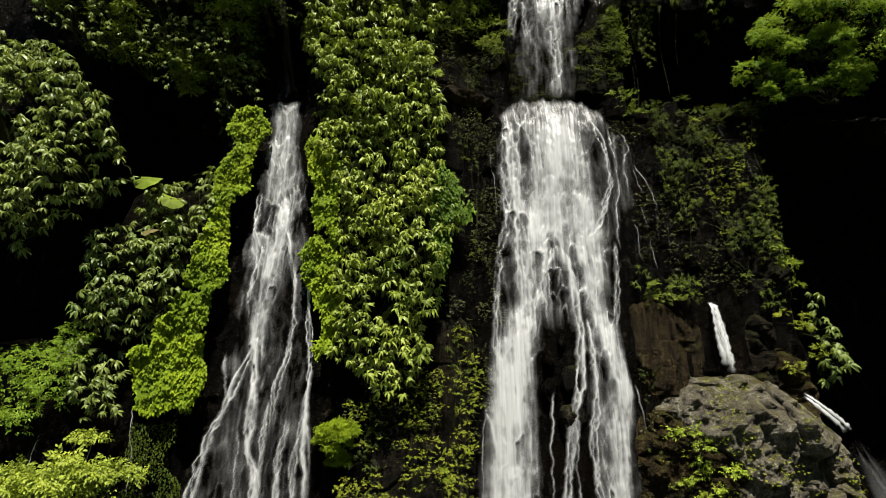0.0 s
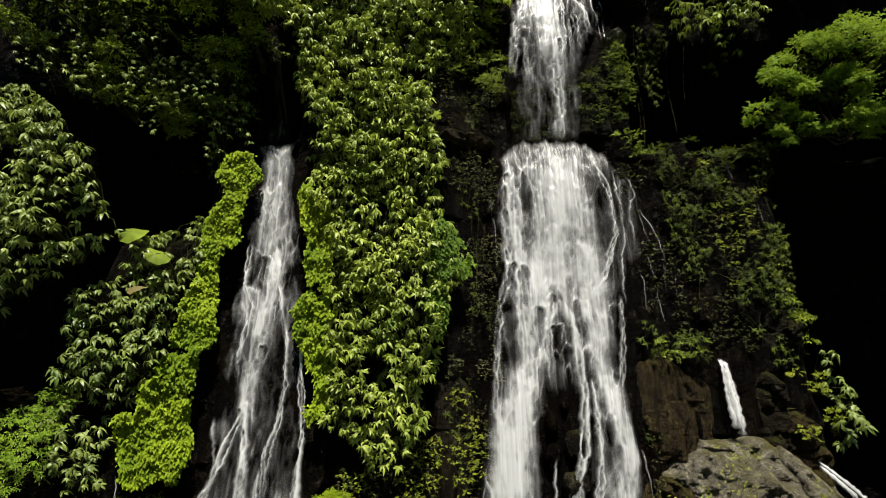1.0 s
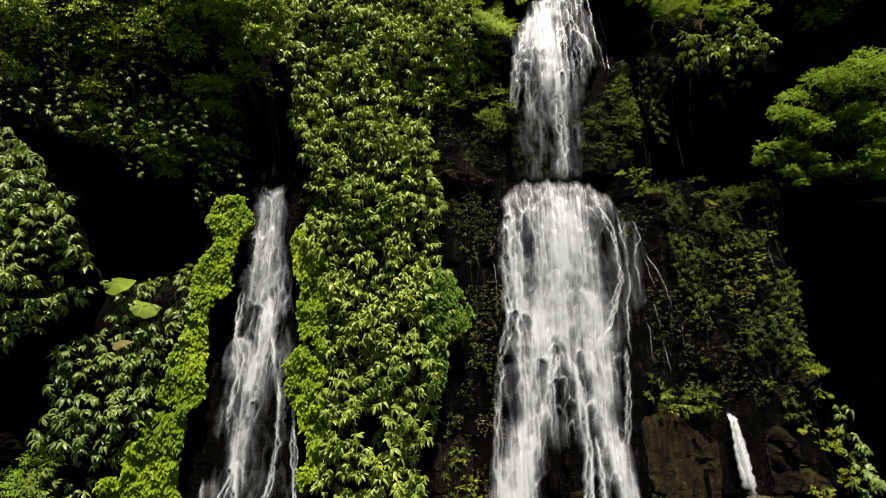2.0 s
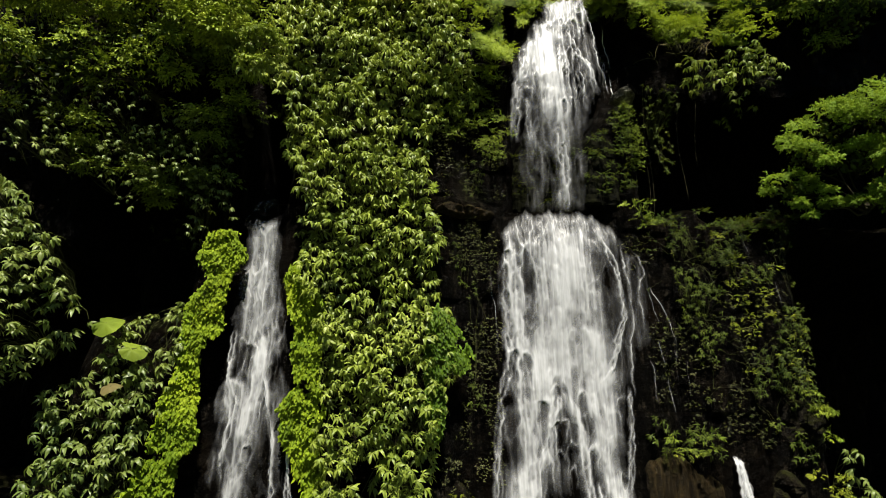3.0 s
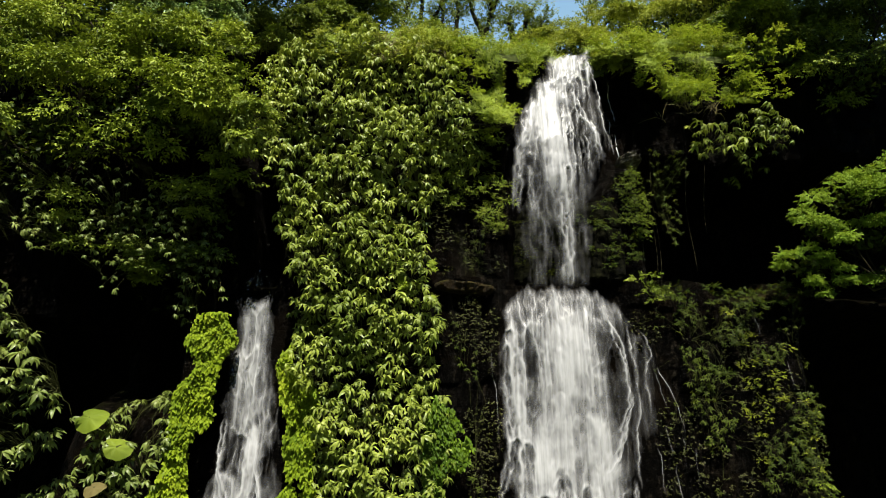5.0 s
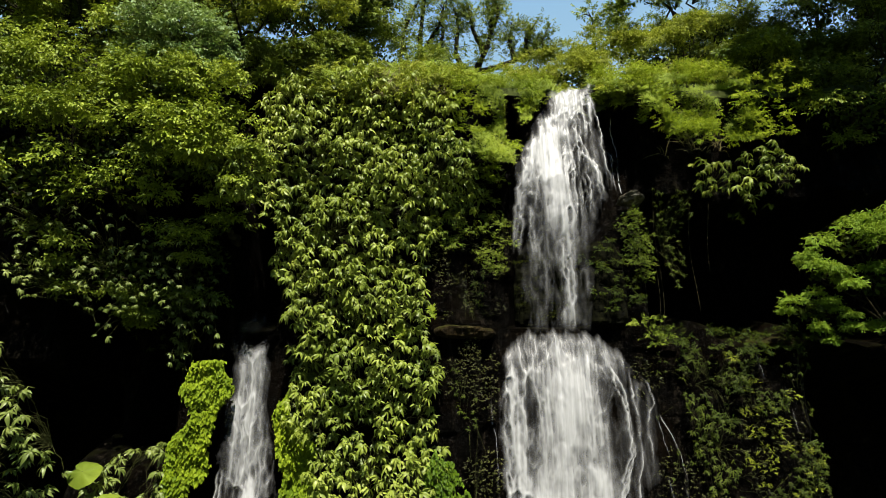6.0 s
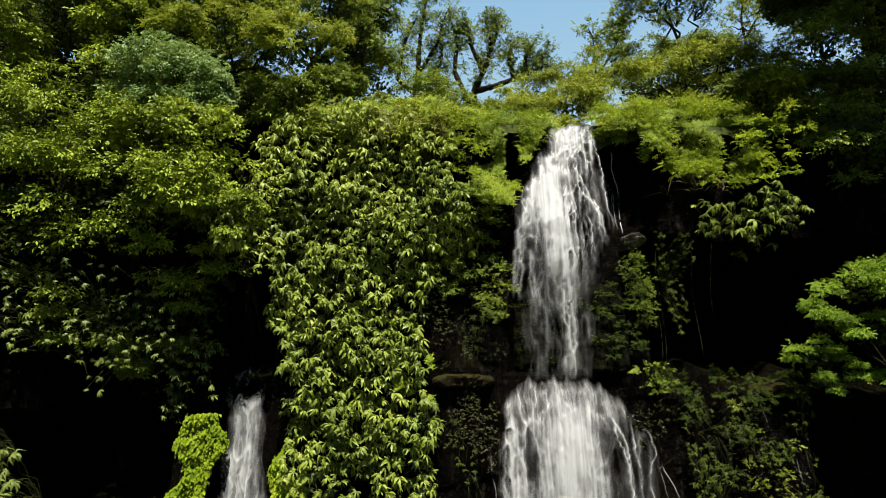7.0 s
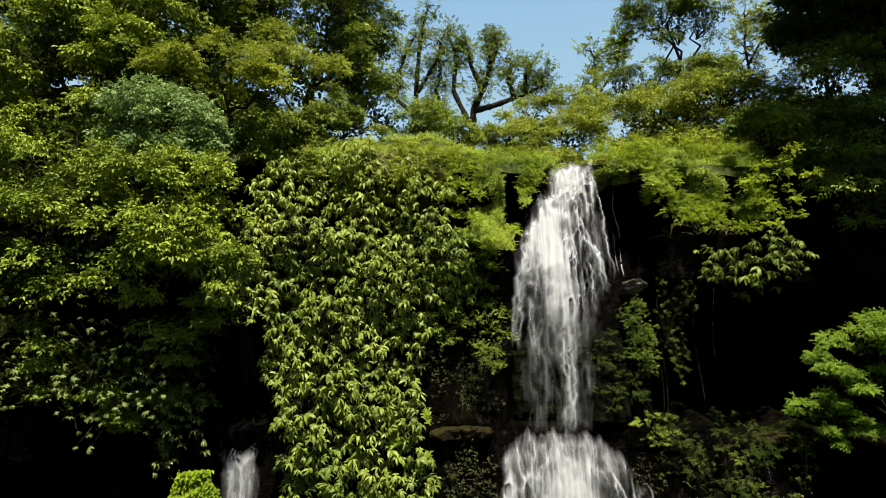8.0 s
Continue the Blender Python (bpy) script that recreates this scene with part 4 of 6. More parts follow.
def shrubs(poly, spacing, apart, meshes, label, group, depth=(0.08, 0.42), bulge=0.35, front=None, lean=0.55, size=1.0, gaps=0.0, skip=None, mottle=1.5):
    """Shrubs that cover an outline on the cliff, each with its branches and its leaf clusters."""
    x, z = scatter(poly, spacing)
    sx, sz = scatter(poly, apart, 0.05)
    if skip is not None:
        k = ~skip(x, z)
        x, z = x[k], z[k]
    if gaps:
        k = vnoise(x * mottle, z * mottle, 77) > gaps
        x, z = x[k], z[k]
    if not len(sx):
        sx, sz = np.array([x.mean()]), np.array([z.mean()])
    own = np.argmin((x[:, None] - sx) ** 2 + 0.6 * (z[:, None] - sz + 0.2) ** 2, 1)
    for s in range(len(sx)):
        idx = np.nonzero(own == s)[0]
        if len(idx) < 2:
            continue
        bx, bz = x[idx].mean(), z[idx].mean() - 0.25
        by = float(face(bx, bz)) - 0.02 if front is None else float(front(bx, bz)) + 0.35
        base = thing("cliff_shrub", (bx, by, bz), label, "shrub", group)
        rag = rng.uniform(0.0, 0.18)
        stems = []
        for q in idx:
            wall = float(face(x[q], z[q], 0.4)) if front is None else float(front(x[q], z[q]))
            dist = np.hypot(x[q] - sx[s], z[q] - sz[s]) / apart
            out = depth[0] + (depth[1] - depth[0]) * rng.random() + bulge * max(0.0, 1 - 1.6 * dist ** 2) * 0.6 + rag
            out += bulge * (vnoise(x[q] * 1.1, z[q] * 1.1, 9) - 0.5) + 0.7 * bulge * (vnoise(x[q] * 2.9, z[q] * 3.3, 10) - 0.5)
            p = Vector((x[q], wall - out, z[q] + rng.uniform(-0.05, 0.05)))
            axis = Vector((rng.normal(0, 0.35), -lean + rng.normal(0, 0.3), 0.8))
            m = Matrix.Translation(p) @ axis.to_track_quat("Z", "Y").to_matrix().to_4x4() @ Matrix.Rotation(rng.uniform(0, 6.28), 4, "Z") @ Matrix.Diagonal((*[size * rng.uniform(0.75, 1.25)] * 3, 1))
            ob = new("leafy_twig", meshes[rng.integers(len(meshes))])
            ob.parent = base
            ob.matrix_parent_inverse = base.matrix_basis.inverted()
            ob.matrix_basis = m
            stems.append(tube(wobbly((bx, by + 0.05, bz), p, 4, 0.12, -0.1), [0.006, 0.005, 0.004, 0.003] if meshes is not WHORLS_SMALL else [0.004, 0.003, 0.002, 0.002], 4))
        put("stem", mesh_tris("stem", *join(stems), M_STEM), base)


PILLAR = [(-3.9, 14.7), (-3.85, 12.8), (-3.4, 11.4), (-3.0, 10.4), (-2.95, 9.4), (-2.7, 8.1), (-2.35, 7.6), (-2.1, 5.8), (-2.1, 3.9), (-1.3, 3.1), (-0.75, 3.0), (-0.45, 3.6),
          (-0.2, 4.5), (0.0, 5.4), (0.3, 6.4), (0.1, 7.7), (-0.1, 9.2), (-0.3, 9.8), (-0.3, 11.4), (0.5, 12.0), (1.0, 12.7), (0.35, 13.6), (0.2, 14.9), (-1.0, 15.2), (-2.2, 15.5), (-3.2, 15.3)]
shrubs(PILLAR, 0.122, 0.95, WHORLS, "broad-leaved green shrub with drooping leaf whorls on the rock pillar", "shrubs on the pillar between the falls", (0.06, 0.50), 0.5, gaps=0.22, mottle=3.4, lean=0.32)
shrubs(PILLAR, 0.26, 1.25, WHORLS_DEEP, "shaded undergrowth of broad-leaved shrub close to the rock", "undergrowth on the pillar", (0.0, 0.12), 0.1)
LEFT_PILLAR = [(-5.9, 7.3), (-5.3, 7.7), (-4.7, 7.9), (-4.8, 6.6), (-4.9, 5.4), (-5.1, 4.5), (-5.7, 4.0), (-6.9, 4.2), (-7.0, 5.0), (-7.1, 5.9), (-6.5, 6.4)]
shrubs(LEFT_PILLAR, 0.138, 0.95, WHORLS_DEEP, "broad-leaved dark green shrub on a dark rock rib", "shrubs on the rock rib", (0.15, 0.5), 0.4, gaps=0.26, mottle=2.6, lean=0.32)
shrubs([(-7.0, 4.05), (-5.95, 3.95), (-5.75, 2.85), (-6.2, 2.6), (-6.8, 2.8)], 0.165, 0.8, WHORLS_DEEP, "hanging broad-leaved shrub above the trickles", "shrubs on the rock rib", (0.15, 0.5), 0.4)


def left_front(x, z):
    return 11.15 - 0.75 * np.clip(1 - ((x + 8.0) / 2.6) ** 2 - ((z - 8.4) / 3.0) ** 2, 0, 1) + 0.10 * (z - 8.4)


LEFT_BIG = [(-10.2, 10.4), (-8.7, 10.4), (-7.3, 9.4), (-6.4, 8.4), (-6.15, 6.9), (-7.1, 6.3), (-7.9, 5.6), (-9.0, 6.3), (-10.4, 6.5)]
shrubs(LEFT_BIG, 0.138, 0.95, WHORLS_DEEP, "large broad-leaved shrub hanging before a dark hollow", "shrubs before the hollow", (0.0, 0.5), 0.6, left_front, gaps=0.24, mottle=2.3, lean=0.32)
shrubs([(5.2, 13.2), (5.1, 12.7), (5.6, 12.6), (6.5, 12.5), (7.7, 12.6), (7.8, 13.3), (7.2, 13.7), (5.8, 13.2)], 0.17, 0.9, WHORLS, "broad-leaved shrub overhanging the dark hollow", "shrubs over the hollow", (0.2, 0.65), 0.4)
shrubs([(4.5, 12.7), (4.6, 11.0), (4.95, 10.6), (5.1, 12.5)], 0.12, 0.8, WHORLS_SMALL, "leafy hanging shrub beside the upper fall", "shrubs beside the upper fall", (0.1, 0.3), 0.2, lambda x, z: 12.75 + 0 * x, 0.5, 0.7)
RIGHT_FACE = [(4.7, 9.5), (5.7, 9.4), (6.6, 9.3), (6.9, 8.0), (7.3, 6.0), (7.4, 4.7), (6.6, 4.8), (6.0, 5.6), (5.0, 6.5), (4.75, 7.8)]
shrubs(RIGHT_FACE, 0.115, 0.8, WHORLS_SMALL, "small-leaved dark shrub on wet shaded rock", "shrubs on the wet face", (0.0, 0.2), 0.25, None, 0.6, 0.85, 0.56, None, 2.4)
shrubs([(3.8, 5.5), (4.6, 5.4), (5.2, 4.7), (4.9, 4.9), (4.0, 4.9)], 0.17, 0.8, WHORLS_SMALL, "small leafy shrub on a ledge of brown rock", "shrubs on the wet face", (0.05, 0.25), 0.2)
shrubs([(7.2, 5.0), (7.6, 4.9), (8.1, 3.6), (7.7, 2.9), (7.3, 3.6)], 0.2, 0.8, WHORLS_DEEP, "leafy hanging shrub beside the grey outcrop", "shrubs on the wet face", (0.0, 0.4), 0.2, lambda x, z: 12.1 + 0 * x)
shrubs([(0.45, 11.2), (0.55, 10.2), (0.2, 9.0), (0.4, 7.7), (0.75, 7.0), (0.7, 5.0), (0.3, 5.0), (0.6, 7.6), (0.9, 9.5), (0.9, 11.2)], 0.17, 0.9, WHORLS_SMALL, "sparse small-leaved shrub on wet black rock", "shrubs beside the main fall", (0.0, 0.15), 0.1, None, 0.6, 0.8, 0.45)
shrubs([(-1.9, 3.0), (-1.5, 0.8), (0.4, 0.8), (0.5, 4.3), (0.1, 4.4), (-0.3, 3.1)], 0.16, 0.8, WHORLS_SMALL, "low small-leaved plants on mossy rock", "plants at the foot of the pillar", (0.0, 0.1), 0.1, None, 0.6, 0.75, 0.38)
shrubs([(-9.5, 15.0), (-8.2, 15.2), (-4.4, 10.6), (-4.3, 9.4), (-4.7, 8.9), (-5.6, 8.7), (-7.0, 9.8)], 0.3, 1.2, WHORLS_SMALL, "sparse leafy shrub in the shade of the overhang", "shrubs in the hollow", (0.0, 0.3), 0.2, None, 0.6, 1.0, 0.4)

shrubs([(-4.5, 13.2), (-3.4, 13.0), (-2.9, 12.1), (-3.2, 11.5), (-3.8, 11.8), (-4.3, 12.3)], 0.13, 0.9, WHORLS, "bright leafy shrub bridging the notch above the side fall", "shrubs on the pillar between the falls", (0.0, 0.3), 0.3, lambda x, z: 11.15 + 0.1 * (z - 12), gaps=0.2, mottle=2.8)
shrubs([(-5.4, 10.3), (-4.2, 10.6), (-4.1, 9.4), (-4.9, 8.6), (-5.4, 9.2)], 0.17, 0.9, WHORLS_DEEP, "sparse shaded shrub beside the side fall", "shrubs in the hollow", (0.25, 0.6), 0.3, None, 0.4, 0.75, 0.30, None, 2.6)
shrubs([(-9.6, 12.2), (-7.5, 12.0), (-4.7, 11.6), (-4.5, 9.7), (-5.6, 9.3), (-7.2, 9.7), (-8.6, 10.6)], 0.17, 1.0, WHORLS_DEEP, "hanging leafy shrub before the dark hollow", "shrubs hanging over the hollow", (0.0, 0.35), 0.3, lambda x, z: 11.3 + 0.10 * (11 - z) + 0.12 * (x + 7), 0.6, 0.55, 0.54, None, 2.6)

shrubs([(4.3, 9.3), (7.2, 9.2), (7.4, 5.6), (6.6, 4.9), (5.6, 5.2), (4.3, 5.6), (4.2, 7.6)], 0.19, 1.1, WHORLS_SMALL, "scattered small-leaved plants on wet black rock", "small plants on the wet face", (0.0, 0.1), 0.1, None, 0.6, 0.62, 0.54, None, 2.2)
shrubs([(3.6, 4.9), (5.2, 3.4), (4.6, 3.2), (3.9, 1.0), (3.5, 1.0), (3.5, 3.8)], 0.17, 1.1, WHORLS_SMALL, "tiny plants on streaked brown rock", "small plants on the wet face", (0.0, 0.1), 0.1, None, 0.6, 0.55, 0.55)


# ---- creepers, moss and grass ----
def creeper(name, poly, per_m2, size, material, label, bulge=0.25, off=0.05, front=None, hang=0.75, kind="stuff", category="creeper"):
    """A close coat of small overlapping leaves."""
    x, z = scatter(poly, (2.6 * per_m2) ** -0.5, 0.22)
    k = fbm(x * 3.3, z * 2.6, 63) > 0.24 + 0.1 * rng.random(len(x))
    x, z = x[k], z[k]
    n = len(x)
    w = face(x, z, 0.4) if front is None else front(x, z)
    y = w - off - bulge * fbm(x * 2.2, z * 1.6, 61) - 0.15 * vnoise(x * 4.2, z * 3.4, 62) - 0.11 * vnoise(x * 10.0, z * 8.0, 64) - rng.uniform(0, 0.14, n)
    D = np.stack([rng.normal(0, 0.5, n), -0.65 + rng.normal(0, 0.25, n), -hang + rng.normal(0, 0.3, n)], 1)
    N = np.stack([rng.normal(0, 0.3, n), np.full(n, -0.6), np.full(n, 0.75)], 1)
    L = size * rng.uniform(0.6, 1.3, n)
    ob = put(name, mesh_tris(name, *small_leaves(np.stack([x, y, z], 1), D, N, L, L * 0.6, 0.3), material))
    return tagged(ob, label, category, kind=kind)


creeper("creeper", [(-3.92, 9.2), (-3.98, 8.4), (-4.16, 7.6), (-4.28, 6.4), (-4.35, 5.2), (-4.42, 4.1), (-4.46, 3.2), (-4.75, 2.5), (-5.1, 2.7), (-5.45, 2.9), (-5.6, 3.6), (-5.35, 4.2), (-5.0, 4.6), (-4.95, 5.4), (-4.95, 6.5), (-4.75, 7.4), (-4.55, 8.4), (-4.45, 9.1)],
        950, 0.082, M_CREEP, "bright yellow-green creeper coating the gully bank", 0.30, 0.12)
creeper("creeper", [(-2.95, 8.5), (-2.4, 8.0), (-2.1, 5.8), (-2.05, 3.9), (-2.35, 3.6), (-2.55, 4.2), (-2.72, 5.8)], 950, 0.078, M_CREEP, "bright yellow-green creeper on the pillar's edge", 0.22, 0.08)
creeper("creeper", [(-0.1, 7.8), (0.25, 7.4), (0.5, 6.7), (0.2, 6.2), (0.15, 5.4), (-0.2, 5.2), (-0.2, 6.4)], 700, 0.075, M_IVY, "dark green small-leaved creeper on the pillar's edge", 0.45, 0.15)
creeper("creeper", [(-5.6, 2.6), (-4.9, 2.4), (-4.7, 1.0), (-5.5, 1.0)], 500, 0.045, M_MOSS, "olive moss on wet rock under the creeper", 0.15, 0.02)




def grass(name, x, y, z, length, material, label, out=0.5, kind="stuff"):
    """Arching grass blades from many roots."""
    n = len(x)
    D = np.stack([rng.normal(0, 0.6, n), -0.5 * out + rng.normal(0, 0.5, n), np.full(n, 0.9)], 1)
    N = np.stack([rng.normal(0, 0.2, n), -0.8 + 0 * x, 0.6 + 0 * x], 1)
    L = length * rng.uniform(0.5, 1.3, n)
    ob = put(name, mesh_tris(name, *leaves(np.stack([x, y, z], 1), D, N, L, 0.012 + 0.008 * rng.random(n), rng.uniform(0.4, 1.3, n), 0.3, (0.4, 0.75, 1.0, 0.7)), material))
    return tagged(ob, label, "grass", kind=kind)


def in_notch(x, z):
    return (x > 1.4) & (x < 1.78) & (z > 13.8) & (z < 15.35)


def crest_grass(x0, x1, y0, y1, n, length, material, label):
    x = rng.uniform(x0, x1, n)
    y = rng.uniform(y0, y1, n)
    k = ~((x > 2.72) & (x < 3.5) & (y < 13.9)) & (vnoise(x * 2.3, y * 2.3, 71) > 0.25)
    x, y = x[k], y[k]
    grass("crest_grass", x, y, plateau_z(x, y) - 0.03, length, material, label)


crest_grass(-3.4, 2.8, 12.95, 14.2, 13000, 0.19, M_GRASS, "bright yellow-green grass hanging over the cliff edge")
crest_grass(3.5, 8.0, 12.95, 14.6, 12000, 0.19, M_GRASS, "bright yellow-green grass along the crest")
crest_grass(-2.0, 2.6, 14.0, 19.0, 3200, 0.30, M_GRASS, "tall grass behind the cliff edge")


def rim_grass(x0, x1, z0, z1, n, length, material, label, bulge=0.3):
    x, z = rng.uniform(x0, x1, n), rng.uniform(z0, z1, n)
    k = (fbm(x * 1.9, z * 2.3, 73, 2) > 0.40) & ~in_notch(x, z) & ((x < UPPER_L(z) - 0.1) | (x > 3.4))
    x, z = x[k], z[k]
    grass("rim_grass", x, face(x, z, 0.4) - bulge * (1.5 * fbm(x * 1.5, z * 1.9, 74, 3) - 0.25) - rng.uniform(0, 0.08, len(x)), z, length, material, label, 0.75)


rim_grass(-2.8, 0.5, 14.95, 15.7, 9000, 0.14, M_GRASS, "arching grass on the brow of the pillar", 0.5)
rim_grass(-1.5, 0.1, 14.6, 15.3, 900, 0.20, M_DRY, "dry straw-coloured grass on the brow of the pillar", 0.6)
rim_grass(0.3, 2.3, 13.2, 15.6, 12000, 0.11, M_GRASS, "bright grass mats on the rock brow", 0.75)
rim_grass(4.4, 7.3, 14.0, 15.95, 17000, 0.12, M_GRASS, "bright grass mats on the rocky brow", 1.0)
rim_grass(3.45, 4.5, 15.1, 15.6, 2600, 0.15, M_GRASS, "grass fringe over the dark wet wall", 0.35)
rim_grass(1.75, 2.5, 15.1, 15.6, 2200, 0.14, M_GRASS, "grass fringe beside the crest of the fall", 0.35)
rim_grass(-0.80, -0.1, 9.3, 10.1, 3000, 0.075, M_GRASS, "grass tuft on the end of the rock ledge", 0.85)
rim_grass(4.9, 6.2, 13.6, 14.8, 350, 0.35, M_DRY, "straw-coloured hanging roots and grass on the rocky brow", 0.7)

# ---- trees and bushes with twigs of many small leaves ----
def sprays(P, A, size, material_leaf=None, per=7, width=0.45, rise=0.3):
    """Flat feathered twigs: leaves in two rows along each twig axis A from P."""
    n = len(P)
    A = unit(A)
    up = np.tile([0, -0.55, 0.9], (n, 1)) + rng.normal(0, 0.35, (n, 3))
    N = unit(up - A * (up * A).sum(1, keepdims=True))
    S = np.cross(A, N)
    size = np.broadcast_to(np.asarray(size, float), (n,))[:, None]
    chunks = []
    for k in range(per):
        t = (k + 0.6) / per
        side = 1 if k % 2 else -1
        if k == per - 1:
            D, b = A, P + A * size * 1.55 * t
        else:
            D, b = A * 0.55 + S * side * 0.85, P + A * size * 1.55 * t
        D = D + rng.normal(0, 0.22, (n, 3)) - np.array([0, 0, 0.22 * t])
        L = size[:, 0] * rng.uniform(0.6, 1.0, n)
        chunks.append(small_leaves(b, D, N + rng.normal(0, 0.2, (n, 3)), L, L * width, 0.35))
    return join(chunks)


def clumps(C, R, per, rise=0.7, flat=0.62):
    """Twigs that stand out from the upper side of tuft centres C with radii R."""
    n = len(C)
    d = unit(rng.normal(0, 1, (n, per, 3)) + np.array([0, -0.45, rise]))
    d[..., 2] = np.where(d[..., 2] < -0.15, -d[..., 2], d[..., 2])
    r = R[:, None, None] * rng.uniform(0.45, 1.0, (n, per, 1))
    P = C[:, None] + d * r * np.array([1.1, 1.0, flat])
    A = d * [1, 1, 0.45] + rng.normal(0, 0.3, d.shape) - [0, 0, 0.28]
    return P.reshape(-1, 3), A.reshape(-1, 3)


def crown_points(lobes, density, under=0.35, flat=0.62):
    """Places and ways of twigs, in tufts on the ragged skin of joined lobes."""
    PP, AA = [], []
    for i, (cx, cy, cz, rx, ry, rz) in enumerate(lobes):
        area = 4 * math.pi * ((rx * ry) ** 1.6 / 3 + (rx * rz) ** 1.6 / 3 + (ry * rz) ** 1.6 / 3) ** (1 / 1.6)
        tuft = min(0.24 + 0.22 * min(1.0, (rx + rz) / 2.2), 0.45 * min(rx, rz))
        n = int(area * density / 60 * 0.40 / max(tuft, 0.15) ** 2) + 3
        d = unit(rng.normal(0, 1, (n, 3)))
        keep = (d[:, 2] > -0.25) | (rng.random(n) < under)
        keep &= (d[:, 1] < 0.2) | (rng.random(n) < 0.15)
        keep &= vnoise(d[:, 0] * 2.6 + i * 5 + 9, d[:, 2] * 3.4 + d[:, 1] * 1.5 + 9, 85 + i) > 0.48
        d = d[keep]
        lump = 0.58 + 0.68 * fbm(d[:, 0] * 2.2 + i * 7 + d[:, 2] * 1.3, d[:, 2] * 2.2 - d[:, 1] * 1.7, 80 + i, 3) + rng.uniform(-0.14, 0.08, len(d))
        p = np.array([cx, cy, cz]) + d * lump[:, None] * np.array([rx, ry, rz])
        ok = np.ones(len(p), bool)
        for j, (ax, ay, az, bx, by, bz) in enumerate(lobes):
            if j != i:
                ok &= (((p - [ax, ay, az]) / [bx, by, bz]) ** 2).sum(1) > 0.45
        p = p[ok]
        if len(p):
            q, a = clumps(p, tuft * rng.uniform(0.6, 1.4, len(p)), 80, 0.7, flat)
            PP.append(q)
            AA.append(a)
    return np.concatenate(PP), np.concatenate(AA)


def tree(name, root, lobes, density, leaf, material, label, trunk=0.12, category="tree", group="", per=5, width=0.5, under=0.2, fill=0.8, flat=0.62):
    """A tree or bush: trunk, limbs into each lobe, and a crown of leafy twigs."""
    base = thing(name, root, label, category, group)
    r = np.array(root, float)
    mid = r * 0.45 + np.mean([l[:3] for l in lobes], 0) * 0.55
    mid[2] = min(mid[2], min(l[2] for l in lobes))
    put("trunk", mesh_tris("trunk", *tube(wobbly(r, mid, 7, 0.10), np.linspace(trunk, trunk * 0.7, 7), 9), M_BARK), base)
    limbs = []
    for l in lobes:
        c = np.array(l[:3])
        limbs.append(tube(wobbly(mid, c, 6, 0.12), np.linspace(trunk * 0.5, trunk * 0.15, 6), 6))
        for _ in range(6):
            e = c + unit(rng.normal(0, 1, 3)) * np.array(l[3:]) * 0.55
            limbs.append(tube(wobbly(c * 0.7 + mid * 0.3, e, 5, 0.15), np.linspace(trunk * 0.22, 0.008, 5), 5))
    put("bough", mesh_tris("bough", *join(limbs), M_BARK), base)
    P, A = crown_points(lobes, density, under, flat)
    # larger leaves deep inside close the crown, coloured dark as its inner shade
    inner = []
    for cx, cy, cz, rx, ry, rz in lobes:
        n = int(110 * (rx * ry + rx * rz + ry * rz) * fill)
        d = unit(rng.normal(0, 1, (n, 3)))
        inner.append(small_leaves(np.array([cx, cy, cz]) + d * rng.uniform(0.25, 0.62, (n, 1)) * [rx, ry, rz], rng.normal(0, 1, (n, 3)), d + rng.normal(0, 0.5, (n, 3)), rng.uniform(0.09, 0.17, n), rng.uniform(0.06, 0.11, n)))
    put("inner_leaves", mesh_tris("inner_leaves", *join(inner), M_SMALL), base, "leaves deep in the crown, coloured dark for the shade there")
    put("crown", mesh_tris("crown", *sprays(P, A, 0.98 * leaf * rng.uniform(0.7, 1.3, len(P)), None, per, width), material), base)
    return base


def fern_bank(name, poly, per_m2, leaf, material, label, tuft=0.2, out=0.15, bulge=0.5, twigs=18, width=0.34, front=None, gaps=0.0):
    """Ferns and low leafy growth in uneven tufts on the steep rock."""
    x, z = scatter(poly, per_m2 ** -0.5, 0.2)
    if gaps:
        k = fbm(x * 3.1, z * 1.7, 67) > gaps
        x, z = x[k], z[k]
    k = ~in_notch(x, z) & ((x < UPPER_L(z) - 0.12) | (x > UPPER_R(z)) | (z < 11.5) | (z > 15.3))
    x, z = x[k], z[k]
    w = face(x, z, 0.4) if front is None else front(x, z)
    y = w - out - bulge * (1.6 * fbm(x * 1.6, z * 1.9, 66) - 0.3) - rng.uniform(0, 0.15, len(x))
    P, A = clumps(np.stack([x, y, z], 1), tuft * rng.uniform(0.6, 1.4, len(x)), twigs, 0.7, 0.9)
    ob = put(name, mesh_tris(name, *sprays(P, A, leaf * rng.uniform(0.7, 1.3, len(P)), None, 6, width), material))
    tagged(ob, label, "ferns", kind="stuff")


def thicket(name, x0, x1, y0, y1, n, high, leaf, material, label, gap=None):
    """Low growth that nobody could count, all over a stretch of the plateau."""
    x, y = rng.uniform(x0, x1, n), rng.uniform(y0, y1, n)
    k = ~((x > 2.5) & (x < 3.7) & (y < 14.8))
    x, y = x[k], y[k]
    h = high * (0.25 + 0.9 * fbm(x * 0.9, y * 0.9, 93))
    C = np.stack([x, y, plateau_z(x, y) + h], 1)
    P, A = clumps(C, 0.3 * rng.uniform(0.7, 1.3, len(C)), 18)
    ob = put(name, mesh_tris(name, *sprays(P, A, leaf * rng.uniform(0.75, 1.25, len(P)), None, 5, 0.5), material))
    tagged(ob, label, "undergrowth", kind="stuff")


